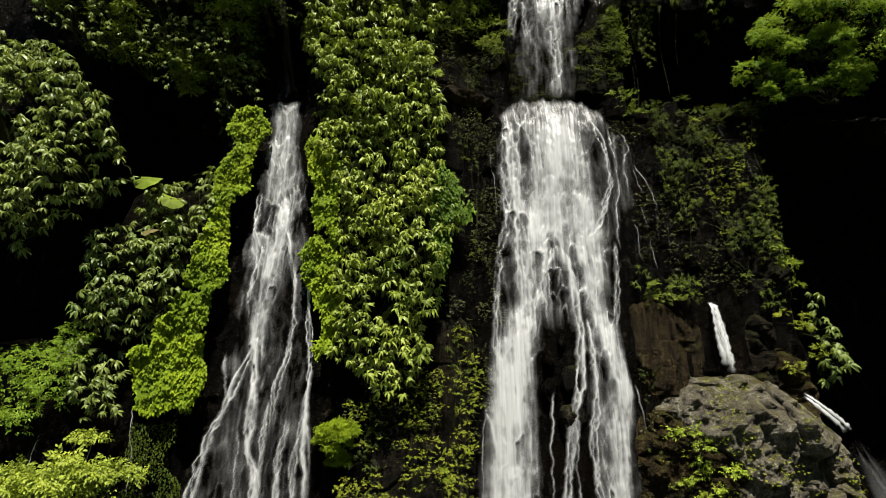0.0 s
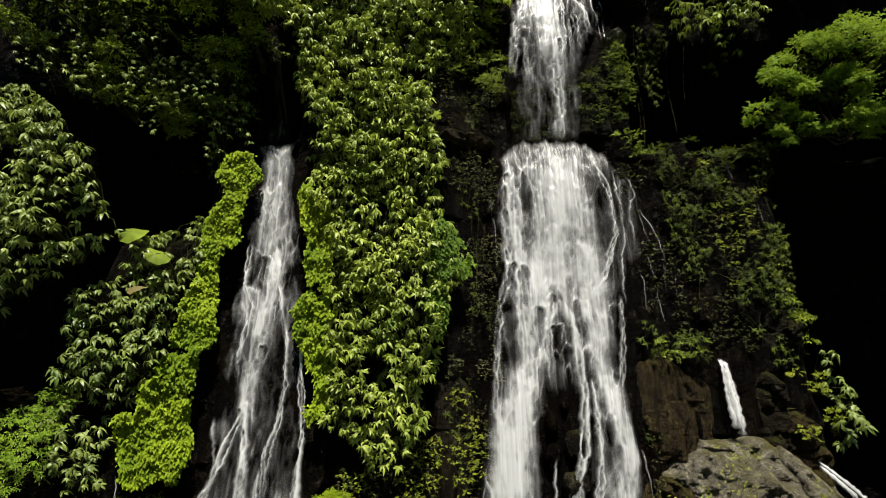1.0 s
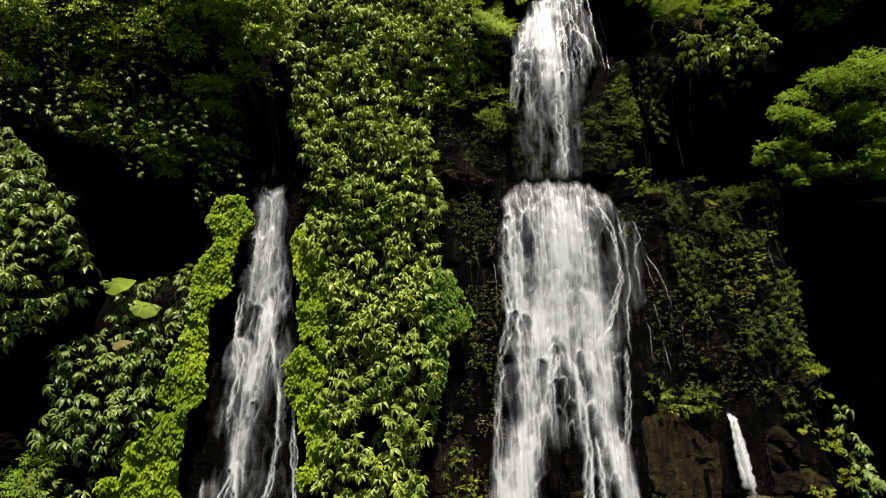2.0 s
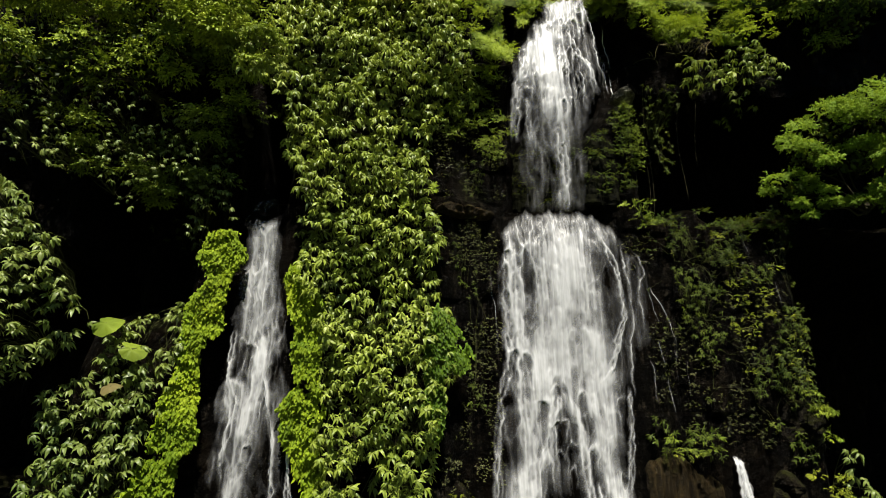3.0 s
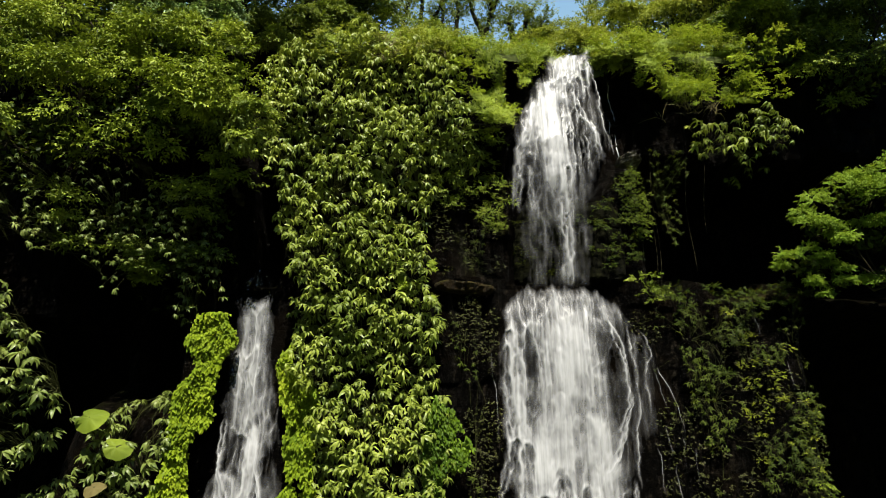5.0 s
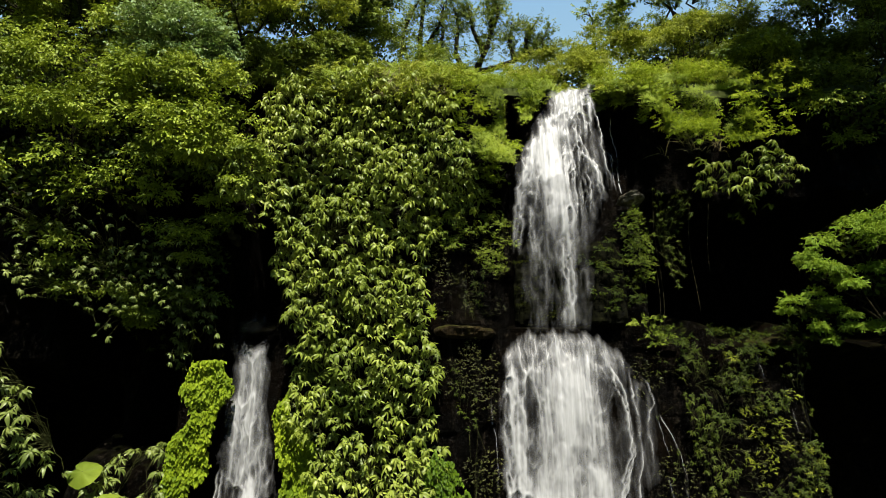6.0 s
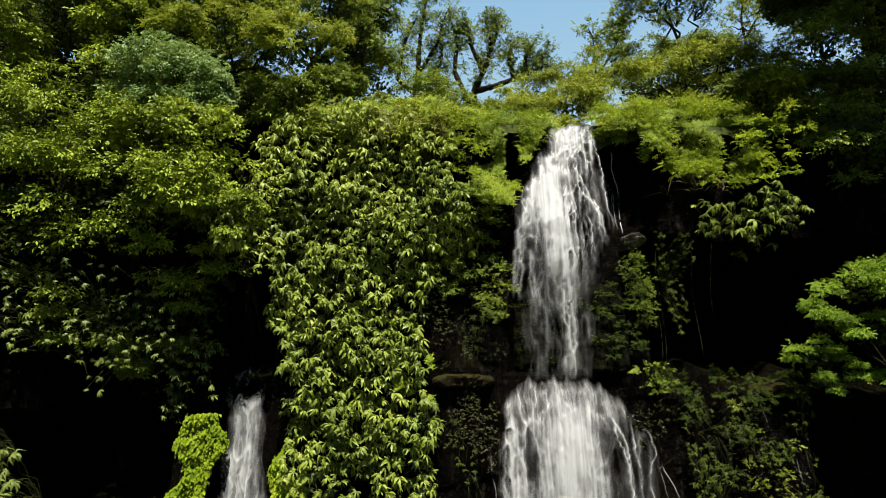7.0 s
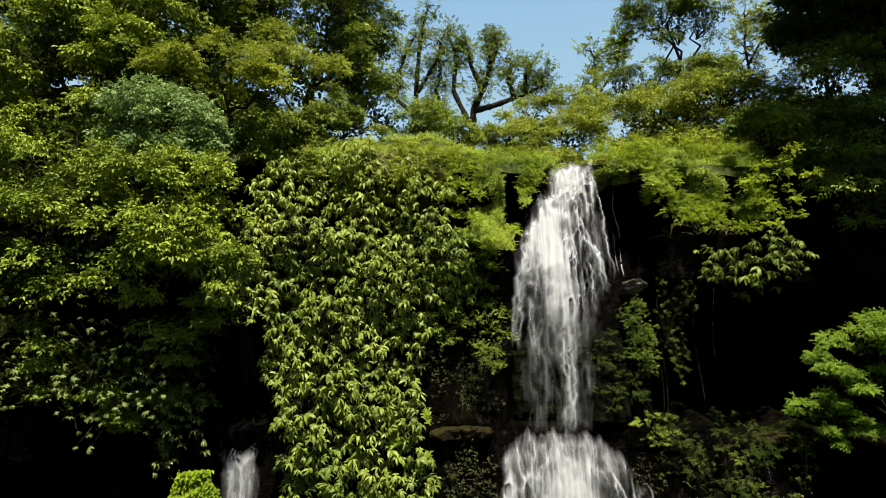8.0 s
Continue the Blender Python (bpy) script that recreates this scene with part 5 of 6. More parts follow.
thicket("undergrowth", -12, -2.8, 12.9, 17.0, 200, 0.9, 0.13, M_TREE, "dense green undergrowth on the hill above the cliff")
thicket("undergrowth", 4.2, 12, 13.6, 17.5, 220, 0.8, 0.12, M_OLIVE, "yellow-green undergrowth on the bank above the cliff")
thicket("undergrowth", -4, 12, 18.5, 23.0, 110, 0.9, 0.15, M_TREE, "green undergrowth under the skyline trees")

fern_bank("fern_bank", [(0.2, 15.3), (1.4, 15.4), (1.45, 13.9), (1.25, 12.8), (0.5, 13.3)], 11, 0.065, M_FERN, "bright yellow-green ferns hanging below the crest", 0.2, 0.15, 0.6, 26, 0.4, None, 0.49)
fern_bank("fern_bank", [(1.75, 15.5), (2.3, 15.4), (2.0, 14.3), (1.6, 13.3), (1.35, 13.2), (1.7, 14.2)], 19, 0.075, M_FERN, "bright green ferns beside the crest of the fall", 0.17, 0.1, 0.25)
fern_bank("fern_bank", [(0.1, 13.3), (1.45, 13.1), (1.3, 11.5), (0.3, 11.3), (-0.3, 11.6)], 13, 0.075, M_TREE, "green ferns on rock beside the fall", 0.18, 0.05, 0.3)
fern_bank("fern_bank", [(4.35, 15.9), (7.0, 16.1), (7.5, 15.0), (7.7, 13.9), (6.5, 13.5), (5.0, 13.2), (4.4, 13.2), (4.7, 14.3)], 11, 0.065, M_FERN, "bright yellow-green ferns on the slope beside the crest", 0.19, 0.2, 1.3, 26, 0.4, None, 0.44)
fern_bank("fern_bank", [(-8.9, 3.5), (-7.6, 4.1), (-6.7, 4.1), (-6.5, 3.3), (-7.4, 2.3), (-8.9, 1.9)], 22, 0.07, M_FEATHER, "green fern fronds on a sloping bank", 0.2, 0.25, 0.5)
fern_bank("fern_bank", [(3.45, 15.65), (4.6, 15.85), (4.6, 15.35), (4.0, 15.3), (3.5, 15.3)], 40, 0.07, M_FERN, "bright tufts overhanging the dark rock beside the crest", 0.2, 0.35, 0.3)
fern_bank("fern_bank", [(-3.2, 15.6), (0.6, 15.6), (0.5, 14.7), (-0.6, 14.4), (-2.4, 14.5), (-3.3, 14.8)], 20, 0.08, M_OLIVE, "leafy yellow-green growth under the grassy brow", 0.2, 0.15, 0.4, 19, 0.4, None, 0.36)
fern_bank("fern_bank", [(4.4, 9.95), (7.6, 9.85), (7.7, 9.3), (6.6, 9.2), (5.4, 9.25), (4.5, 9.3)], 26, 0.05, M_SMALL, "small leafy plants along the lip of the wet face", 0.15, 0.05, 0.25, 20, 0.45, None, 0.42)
fern_bank("grass_bank", [(-2.8, 15.95), (0.4, 15.9), (0.5, 15.5), (-0.6, 15.3), (-2.4, 15.4)], 26, 0.08, M_GRASS, "bright fine grass on the brow of the pillar", 0.12, 0.05, 0.3, 19, 0.16)
fern_bank("grass_bank", [(4.4, 16.0), (7.0, 16.2), (7.2, 15.6), (6.0, 15.2), (4.6, 15.4)], 24, 0.08, M_GRASS, "bright fine grass on the slope beside the crest", 0.14, 0.3, 1.0, 19, 0.16, None, 0.42)
fern_bank("grass_bank", [(0.5, 15.7), (2.6, 15.6), (2.4, 15.2), (1.2, 14.9), (0.4, 15.1)], 22, 0.08, M_GRASS, "bright fine grass hanging beside the crest", 0.12, 0.2, 0.35, 19, 0.16)

fern_bank("moss_cushion", [(3.9, 12.2), (4.3, 12.2), (4.38, 11.8), (4.3, 11.2), (4.1, 10.8), (3.98, 11.2)], 90, 0.034, M_TREE, "mossy green cushion beside the upper fall", 0.11, 0.05, 0.15, 16, 0.5, lambda x, z: 12.55 + 0.15 * (((x - 4.13) / 0.27) ** 2 + ((z - 11.6) / 0.75) ** 2))
fern_bank("moss_cushion", [(0.75, 11.2), (1.1, 11.25), (1.4, 11.1), (1.38, 10.85), (0.9, 10.75)], 90, 0.034, M_TREE, "round green cushion plant on the wet ledge", 0.11, 0.05, 0.15, 16, 0.5, lambda x, z: 12.35 + 0.15 * (((x - 1.07) / 0.35) ** 2 + ((z - 11.0) / 0.3) ** 2))
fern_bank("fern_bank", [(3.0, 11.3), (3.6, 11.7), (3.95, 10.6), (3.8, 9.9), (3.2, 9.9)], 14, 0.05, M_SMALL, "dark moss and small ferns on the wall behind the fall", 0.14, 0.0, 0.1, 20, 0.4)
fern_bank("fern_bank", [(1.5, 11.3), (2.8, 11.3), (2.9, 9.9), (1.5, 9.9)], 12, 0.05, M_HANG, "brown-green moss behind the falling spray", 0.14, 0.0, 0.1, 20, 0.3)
fern_bank("fern_bank", [(3.7, 9.95), (4.9, 9.75), (5.0, 9.3), (4.4, 9.3), (3.9, 9.6)], 16, 0.06, M_TREE, "small ferns at the end of the ledge", 0.15, 0.0, 0.2, 18, 0.5)
# the darker leaf colour here also stands for partial shade on the face
fern_bank("fern_bank", [(4.7, 9.4), (5.7, 9.3), (5.7, 8.4), (5.5, 7.4), (5.0, 7.6), (4.9, 8.4)], 12, 0.045, M_SMALL, "dark green leafy growth on wet rock, darker still for shade", 0.16, 0.0, 0.3, 16, 0.5, None, 0.48)
fern_bank("fern_bank", [(-1.9, 2.9), (-0.6, 3.2), (0.3, 4.3), (0.65, 4.2), (0.6, 0.9), (-1.9, 0.9)], 34, 0.032, M_OLIVE, "olive moss and tiny plants on streaked rock", 0.11, 0.1, 0.12, 12, 0.5, None, 0.44)
fern_bank("fern_bank", [(5.7, 9.2), (6.8, 9.1), (7.2, 6.2), (6.6, 5.2), (5.9, 6.3)], 12, 0.04, M_OLIVE, "scattered mossy tufts on wet rock", 0.12, 0.0, 0.15, 12, 0.5, None, 0.55)

fern_bank("rock_plants", [(3.75, 9.3), (4.9, 9.3), (7.2, 9.2), (7.4, 5.0), (5.6, 4.9), (4.2, 5.0), (3.6, 4.4), (3.55, 1.0), (4.1, 1.0), (3.9, 4.2), (4.0, 6.6)], 70, 0.026, M_ROCKPLANT, "tiny pale plants clinging to black wet rock", 0.06, 0.0, 0.04, 4, 0.5, None, 0.56)
fern_bank("rock_plants", [(-0.2, 13.0), (1.4, 13.0), (1.45, 9.9), (0.2, 9.9), (-0.3, 11.2)], 90, 0.028, M_ROCKPLANT, "tiny pale plants on the wet rock beside the upper fall", 0.06, 0.0, 0.04, 4, 0.5, None, 0.48)
fern_bank("rock_plants", [(0.1, 9.4), (1.05, 9.5), (1.1, 6.2), (0.9, 4.0), (0.65, 1.0), (-1.9, 1.0), (-2.0, 2.9), (-0.3, 3.2), (0.2, 5.2), (0.5, 6.6)], 110, 0.026, M_ROCKPLANT, "tiny pale plants clinging to black wet rock", 0.06, 0.0, 0.04, 4, 0.5, None, 0.46)

# overhanging growth on the left, its underside in shade
tree("tree", (-6.0, 12.2, 12.0), [(-5.9, 11.2, 12.9, 2.0, 0.95, 1.25), (-7.8, 11.1, 12.6, 1.5, 0.9, 1.4), (-4.9, 11.0, 12.9, 0.75, 0.7, 0.9), (-9.4, 11.2, 12.6, 1.3, 0.9, 1.5)], 70, 0.105, M_BRIGHT,
     "dense leafy tree overhanging a dark hollow", 0.09, flat=0.95)
tree("tree", (-6.0, 12.1, 10.6), [(-6.2, 11.75, 10.9, 1.7, 0.6, 0.9), (-7.7, 11.75, 10.9, 1.2, 0.6, 0.9), (-4.7, 11.95, 11.1, 1.0, 0.5, 0.9), (-5.3, 11.85, 10.1, 0.9, 0.4, 0.5)], 14, 0.09, M_TREE,
     "thinly leaved lower boughs in deep shade", 0.12, under=0.5)
tree("tree", (-4.2, 12.4, 11.5), [(-4.0, 10.95, 12.5, 0.7, 0.6, 0.6), (-4.3, 11.3, 11.6, 0.5, 0.4, 0.5)], 90, 0.085, M_BRIGHT, "bright green young tree beside the notch", 0.08)
tree("tree", (-7.6, 12.6, 13.0), [(-7.3, 11.5, 14.4, 1.5, 0.9, 0.9), (-8.9, 11.8, 14.9, 1.4, 0.9, 1.1), (-7.5, 12.0, 15.6, 1.2, 0.9, 0.9)], 66, 0.105, M_BRIGHT, "bright green leafy tree on the upper slope", 0.16, flat=0.95)
tree("bush", (-5.4, 12.2, 14.3), [(-5.5, 11.5, 15.4, 0.85, 0.75, 0.85), (-5.9, 11.5, 14.8, 0.7, 0.6, 0.55), (-5.1, 11.4, 14.9, 0.6, 0.5, 0.5), (-4.7, 11.6, 15.2, 0.5, 0.4, 0.4)], 190, 0.08, M_BLUE, "grey-green bush with hanging leaves", 0.08, "bush", under=0.5, flat=0.85)
tree("bush", (-5.3, 12.0, 12.8), [(-5.2, 11.1, 14.2, 1.2, 0.7, 0.6), (-6.5, 11.1, 14.0, 1.0, 0.6, 0.55), (-4.7, 11.4, 13.6, 0.5, 0.5, 0.5)], 100, 0.09, M_BRIGHT, "sunlit yellow-green bush above the hollow", 0.08, "bush", flat=0.95)
tree("bush", (-4.4, 12.8, 15.6), [(-4.6, 11.9, 16.95, 1.0, 0.7, 0.65), (-3.7, 12.2, 16.7, 0.7, 0.6, 0.5), (-5.6, 12.0, 17.0, 0.6, 0.6, 0.55)], 75, 0.078, M_OLIVE, "yellow-olive bush on the brow of the slope", 0.08, "bush")
tree("bush", (-3.4, 14.4, 16.0), [(-3.3, 13.8, 17.6, 0.8, 0.7, 1.2), (-2.7, 14.0, 17.0, 0.6, 0.6, 0.8), (-4.2, 14.0, 18.3, 0.9, 0.7, 0.9)], 62, 0.085, M_OLIVE, "tangled olive-green bush with hanging twigs", 0.09, "bush")
tree("bush", (-3.5, 13.2, 15.2), [(-3.4, 12.7, 15.7, 0.7, 0.6, 0.5), (-4.2, 12.6, 15.6, 0.6, 0.6, 0.55), (-2.6, 13.0, 16.2, 0.5, 0.5, 0.35), (-2.2, 14.8, 16.9, 0.8, 0.6, 0.6), (-2.7, 16.2, 17.9, 0.8, 0.6, 0.7)], 70, 0.085, M_TREE, "green bush at the end of the crest", 0.07, "bush")
tree("tree", (-8.8, 13.6, 15.6), [(-8.9, 12.6, 18.0, 1.7, 1.1, 1.2), (-7.2, 12.8, 17.6, 1.3, 1.0, 1.0), (-10.6, 12.6, 17.4, 1.5, 1.1, 1.3), (-6.6, 13.2, 18.8, 1.4, 1.0, 1.0)], 70, 0.115, M_BRIGHT, "tall bright green tree on the hill", 0.12)
tree("tree", (-10.0, 14.0, 17.0), [(-9.6, 13.6, 20.4, 2.2, 1.4, 1.7), (-6.6, 14.4, 20.8, 2.0, 1.4, 1.6), (-12, 13.6, 19.6, 2.0, 1.4, 1.9), (-7.6, 13.4, 19.4, 1.6, 1.2, 1.2), (-11.2, 14.4, 20.8, 1.8, 1.2, 1.4)], 66, 0.13, M_TREE, "tall dark green tree on the hilltop", 0.14, fill=2.0)
tree("tree", (-4.0, 16.6, 17.4), [(-3.6, 16.2, 20.6, 1.5, 1.2, 1.8), (-5.4, 16.0, 20.6, 1.4, 1.2, 1.8), (-2.6, 16.4, 19.4, 0.9, 0.8, 1.3), (-4.4, 15.6, 19.0, 1.3, 1.0, 1.2), (-3.0, 16.5, 22.4, 1.5, 1.2, 1.3), (-5.8, 16.5, 22.6, 1.8, 1.2, 1.4), (-2.4, 17.6, 19.2, 0.9, 0.7, 1.2), (-2.0, 17.8, 21.2, 0.9, 0.7, 1.2)], 56, 0.13, M_TREE, "leafy green tree behind the crest", 0.16)
tree("tree", (-6.5, 18.6, 18.0), [(-9.4, 16.6, 19.6, 2.2, 1.2, 1.8), (-7.2, 16.8, 20.2, 1.8, 1.1, 1.8), (-12.2, 16.4, 19.8, 2.2, 1.2, 2.0), (-10.8, 17.6, 21.6, 2.8, 1.5, 2.8), (-6.5, 18.0, 22.6, 2.6, 1.5, 3.0), (-3.1, 18.8, 22.0, 1.5, 1.2, 2.8)], 42, 0.16, M_TREE, "tall leafy forest trees on the hill behind", 0.15, fill=4.0)
tree("bush", (-6.3, 10.6, 0.4), [(-6.15, 10.55, 1.45, 0.8, 0.6, 0.65), (-7.2, 10.7, 1.25, 0.8, 0.5, 0.5), (-6.6, 10.5, 1.2, 0.7, 0.5, 0.5)], 110, 0.085, M_PALE, "rounded sunlit pale green bush below the trickles", 0.06, "bush", flat=0.85)
tree("bush", (-2.04, 11.2, 1.6), [(-1.98, 10.85, 2.22, 0.27, 0.25, 0.33), (-1.95, 11.0, 1.85, 0.18, 0.2, 0.16)], 260, 0.04, M_CREEP, "small round yellow-green bush on wet rock", 0.03, "bush", flat=1.0)
tree("bush", (-0.9, 11.2, 2.2), [(-0.95, 11.05, 2.45, 0.28, 0.22, 0.18), (-0.2, 11.0, 1.6, 0.3, 0.25, 0.25)], 90, 0.04, M_BRIGHT, "low green bush on mossy rock", 0.03, "bush", flat=0.9)

# right side
tree("bush", (4.1, 13.6, 15.0), [(3.85, 13.05, 14.98, 0.42, 0.40, 0.16), (4.3, 12.95, 15.08, 0.50, 0.42, 0.18), (4.65, 12.9, 15.1, 0.4, 0.4, 0.16)], 190, 0.06, M_BRIGHT, "low green growth hanging over the rock lip", 0.03, "bush", flat=0.8)
tree("tree", (9.9, 13.4, 10.2), [(8.2, 11.9, 11.35, 0.75, 0.6, 0.45), (7.6, 12.0, 10.8, 0.6, 0.5, 0.4), (7.25, 12.1, 10.05, 0.55, 0.45, 0.35), (8.3, 11.7, 10.5, 0.75, 0.6, 0.42), (9.0, 11.4, 11.3, 0.9, 0.7, 0.7), (9.7, 11.2, 10.6, 0.9, 0.8, 0.9), (8.7, 11.7, 9.8, 0.7, 0.5, 0.35), (7.8, 12.0, 9.7, 0.5, 0.4, 0.28)], 72, 0.060, M_FEATHER,
     "bright green tree in front of a dark hollow", 0.06)
tree("tree", (9.6, 13.6, 13.5), [(9.3, 12.6, 14.6, 1.2, 0.8, 1.2), (8.6, 13.0, 15.6, 0.8, 0.6, 0.8), (10.4, 12.5, 16.4, 1.2, 0.8, 1.0)], 55, 0.09, M_TREE, "dark green tree on the shaded slope", 0.14)
tree("bush", (7.5, 13.8, 15.5), [(7.4, 13.2, 16.1, 0.7, 0.6, 0.5), (8.1, 13.0, 15.2, 0.5, 0.5, 0.6)], 75, 0.10, M_BRIGHT, "bright broad-leaved bush on the rocky brow", 0.07, "bush")
tree("bush", (6.0, 15.6, 16.6), [(5.4, 15.0, 17.1, 1.0, 0.8, 0.8), (6.7, 15.0, 17.5, 1.0, 0.8, 0.9), (7.8, 14.8, 17.9, 0.9, 0.7, 0.8), (8.6, 14.8, 17.3, 0.8, 0.7, 0.8), (6.2, 16.0, 17.9, 0.9, 0.7, 0.7), (7.3, 15.8, 18.3, 0.8, 0.7, 0.6)], 66, 0.09, M_OLIVE, "yellow-green bushes piled on the bank", 0.1, "bush")
tree("bush", (3.9, 17.0, 16.4), [(3.0, 15.2, 15.7, 0.7, 0.5, 0.5), (3.1, 16.6, 15.9, 1.0, 0.5, 0.6), (3.7, 16.2, 17.2, 0.8, 0.7, 0.7), (4.5, 17.0, 18.0, 1.0, 0.8, 0.9), (3.0, 17.6, 17.7, 0.9, 0.7, 0.7), (3.1, 15.6, 16.0, 0.9, 0.5, 0.6), (3.2, 16.4, 16.7, 0.8, 0.5, 0.6), (2.3, 15.8, 16.2, 0.7, 0.5, 0.5)], 62, 0.09, M_OLIVE, "olive thicket beside the stream above the fall", 0.07, "bush")
tree("bush", (2.3, 19.4, 17.2), [(2.1, 19.0, 18.3, 0.9, 0.8, 0.8), (3.4, 19.2, 18.9, 1.0, 0.8, 1.0), (4.8, 19.4, 19.5, 1.1, 0.9, 1.2)], 60, 0.115, M_OLIVE, "leafy bushes behind the stream", 0.08, "bush")
tree("bush", (-0.6, 17.4, 16.8), [(-0.6, 17.0, 17.7, 0.9, 0.7, 0.8), (0.6, 17.4, 17.7, 0.9, 0.7, 0.7), (-1.8, 16.8, 18.0, 0.9, 0.7, 0.9), (-0.4, 18.6, 18.1, 1.2, 0.8, 0.8), (1.4, 18.8, 17.6, 1.0, 0.8, 0.6), (2.6, 19.0, 17.9, 1.0, 0.8, 0.8)], 56, 0.10, M_BRIGHT, "dark green bushes behind the grassy brow", 0.08, "bush")
tree("tree", (9.6, 22.0, 17.5), [(8.5, 21.7, 24.5, 1.2, 1.0, 1.3), (10.5, 21.8, 24.7, 1.2, 1.0, 1.4), (9.6, 21.6, 26.0, 1.6, 1.2, 1.1), (9.5, 21.9, 24.4, 1.0, 0.8, 1.0)], 120, 0.11, M_TREE, "round-crowned tree against the sky", 0.16)
tree("tree", (8.2, 20.5, 17.8), [(7.7, 20.2, 20.9, 0.9, 0.8, 0.7), (6.5, 20.0, 20.8, 0.8, 0.7, 0.7), (8.9, 20.0, 20.9, 1.1, 0.9, 0.8), (10.0, 20.4, 21.2, 1.0, 0.8, 0.8)], 60, 0.10, M_TREE, "thin green trees on the skyline", 0.12)
tree("tree", (10.4, 15.6, 15.8), [(9.4, 13.8, 17.4, 0.9, 0.8, 0.8), (10.4, 13.8, 17.0, 1.0, 0.8, 0.9), (8.6, 13.9, 16.7, 0.8, 0.7, 0.6), (9.8, 14.2, 18.3, 1.0, 0.8, 0.7), (11.0, 14.0, 18.0, 1.0, 0.8, 0.8), (10.0, 13.4, 16.0, 1.0, 0.7, 0.7)], 66, 0.10, M_TREE, "leafy green trees on the shaded bank", 0.1)
# dark leaf colour imitates shade; lobes nearer than y 12 are unseen, added shade-casters
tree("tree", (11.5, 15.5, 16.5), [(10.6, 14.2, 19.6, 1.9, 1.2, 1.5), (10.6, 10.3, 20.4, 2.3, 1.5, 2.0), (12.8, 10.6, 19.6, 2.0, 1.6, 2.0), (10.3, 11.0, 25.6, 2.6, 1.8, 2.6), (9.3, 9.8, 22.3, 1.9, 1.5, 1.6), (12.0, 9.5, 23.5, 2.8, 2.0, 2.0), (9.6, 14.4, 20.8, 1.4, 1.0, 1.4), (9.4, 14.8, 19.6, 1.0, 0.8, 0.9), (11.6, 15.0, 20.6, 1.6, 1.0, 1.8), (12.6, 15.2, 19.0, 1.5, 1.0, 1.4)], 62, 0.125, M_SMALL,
     "large tree leaning over the gorge, coloured dark for shade, with unseen shading lobes", 0.16, fill=9.0)


def bough_tree(root, limbs, leaf, material, label, rad):
    """An open gnarled tree: bent mossy boughs with leaf tufts along their ends."""
    base = thing("gnarled_tree", root, label, "tree")
    P, A, wood = [], [], []
    for path in limbs:
        pts = np.array(path, float)
        fine = np.stack([np.interp(np.linspace(0, len(pts) - 1, 6 * len(pts)), np.arange(len(pts)), pts[:, c]) for c in range(3)], 1)
        fine += np.cumsum(rng.normal(0, 0.022, fine.shape), 0) * np.linspace(0, 1, len(fine))[:, None]
        r0 = rad * (1.0 if np.allclose(pts[0], root) else 0.62)
        wood.append(tube(fine, np.linspace(r0, 0.025, len(fine)) * rng.uniform(0.85, 1.2, len(fine)), 8))
        for i in range(len(fine) * 9 // 20, len(fine)):
            for _ in range(2):
                d = unit(rng.normal(0, 1, 3) + [0, 0, 0.6])
                e = fine[i] + d * rng.uniform(0.12, 0.45)
                wood.append(tube(wobbly(fine[i], e, 4, 0.2), [0.03, 0.022, 0.014, 0.006], 4))
                n = 13
                P.append(e + rng.normal(0, 0.15, (n, 3)))
                A.append(d + rng.normal(0, 0.6, (n, 3)))
    put("bough", mesh_tris("bough", *join(wood), M_BARK), base)
    put("crown", mesh_tris("crown", *sprays(np.concatenate(P), np.concatenate(A), leaf, None, 6, 0.5), material), base)


bough_tree((1.2, 22.0, 17.0), [[(1.2, 22.0, 17.0), (1.15, 22.0, 19.2), (1.3, 22.0, 20.9), (1.75, 22.0, 22.0), (2.0, 22.0, 23.1), (1.7, 22.0, 24.2)],
                               [(1.3, 22.0, 20.8), (2.0, 22.0, 21.0), (2.6, 22.0, 21.25), (3.3, 22.0, 21.5), (3.9, 22.0, 21.9), (3.95, 22.0, 22.4)],
                               [(2.9, 22.0, 21.3), (2.75, 22.0, 22.0), (2.85, 22.0, 22.9)], [(3.4, 22.0, 21.6), (3.3, 22.0, 22.3), (3.5, 22.0, 22.9)],
                               [(1.2, 22.0, 20.0), (0.5, 22.0, 21.6), (0.6, 22.0, 23.0), (0.35, 22.0, 24.2)],
                               [(1.6, 22.0, 21.8), (1.2, 22.0, 22.8), (1.1, 22.0, 24.0)], [(1.2, 22.0, 19.6), (0.1, 22.0, 20.6), (-0.2, 22.0, 21.8), (0.1, 22.0, 23.0)], [(1.9, 22.0, 22.6), (2.2, 22.0, 23.4), (2.1, 22.0, 24.1)]], 0.11, M_TREE, "gnarled mossy tree with open boughs against the sky", 0.21)
bough_tree((-1.0, 22.0, 17.0), [[(-1.0, 22.0, 17.0), (-1.05, 22.0, 20.3), (-0.95, 22.0, 22.2), (-0.75, 22.0, 24.2), (-0.5, 22.0, 25.6)],
                                [(-1.0, 22.0, 20.6), (-1.8, 22.0, 21.3), (-1.6, 22.0, 22.8), (-1.1, 22.0, 24.2)],
                                [(-0.95, 22.0, 21.6), (-0.3, 22.0, 22.8), (0.0, 22.0, 24.0)]], 0.11, M_TREE, "slender mossy tree on the skyline", 0.17)
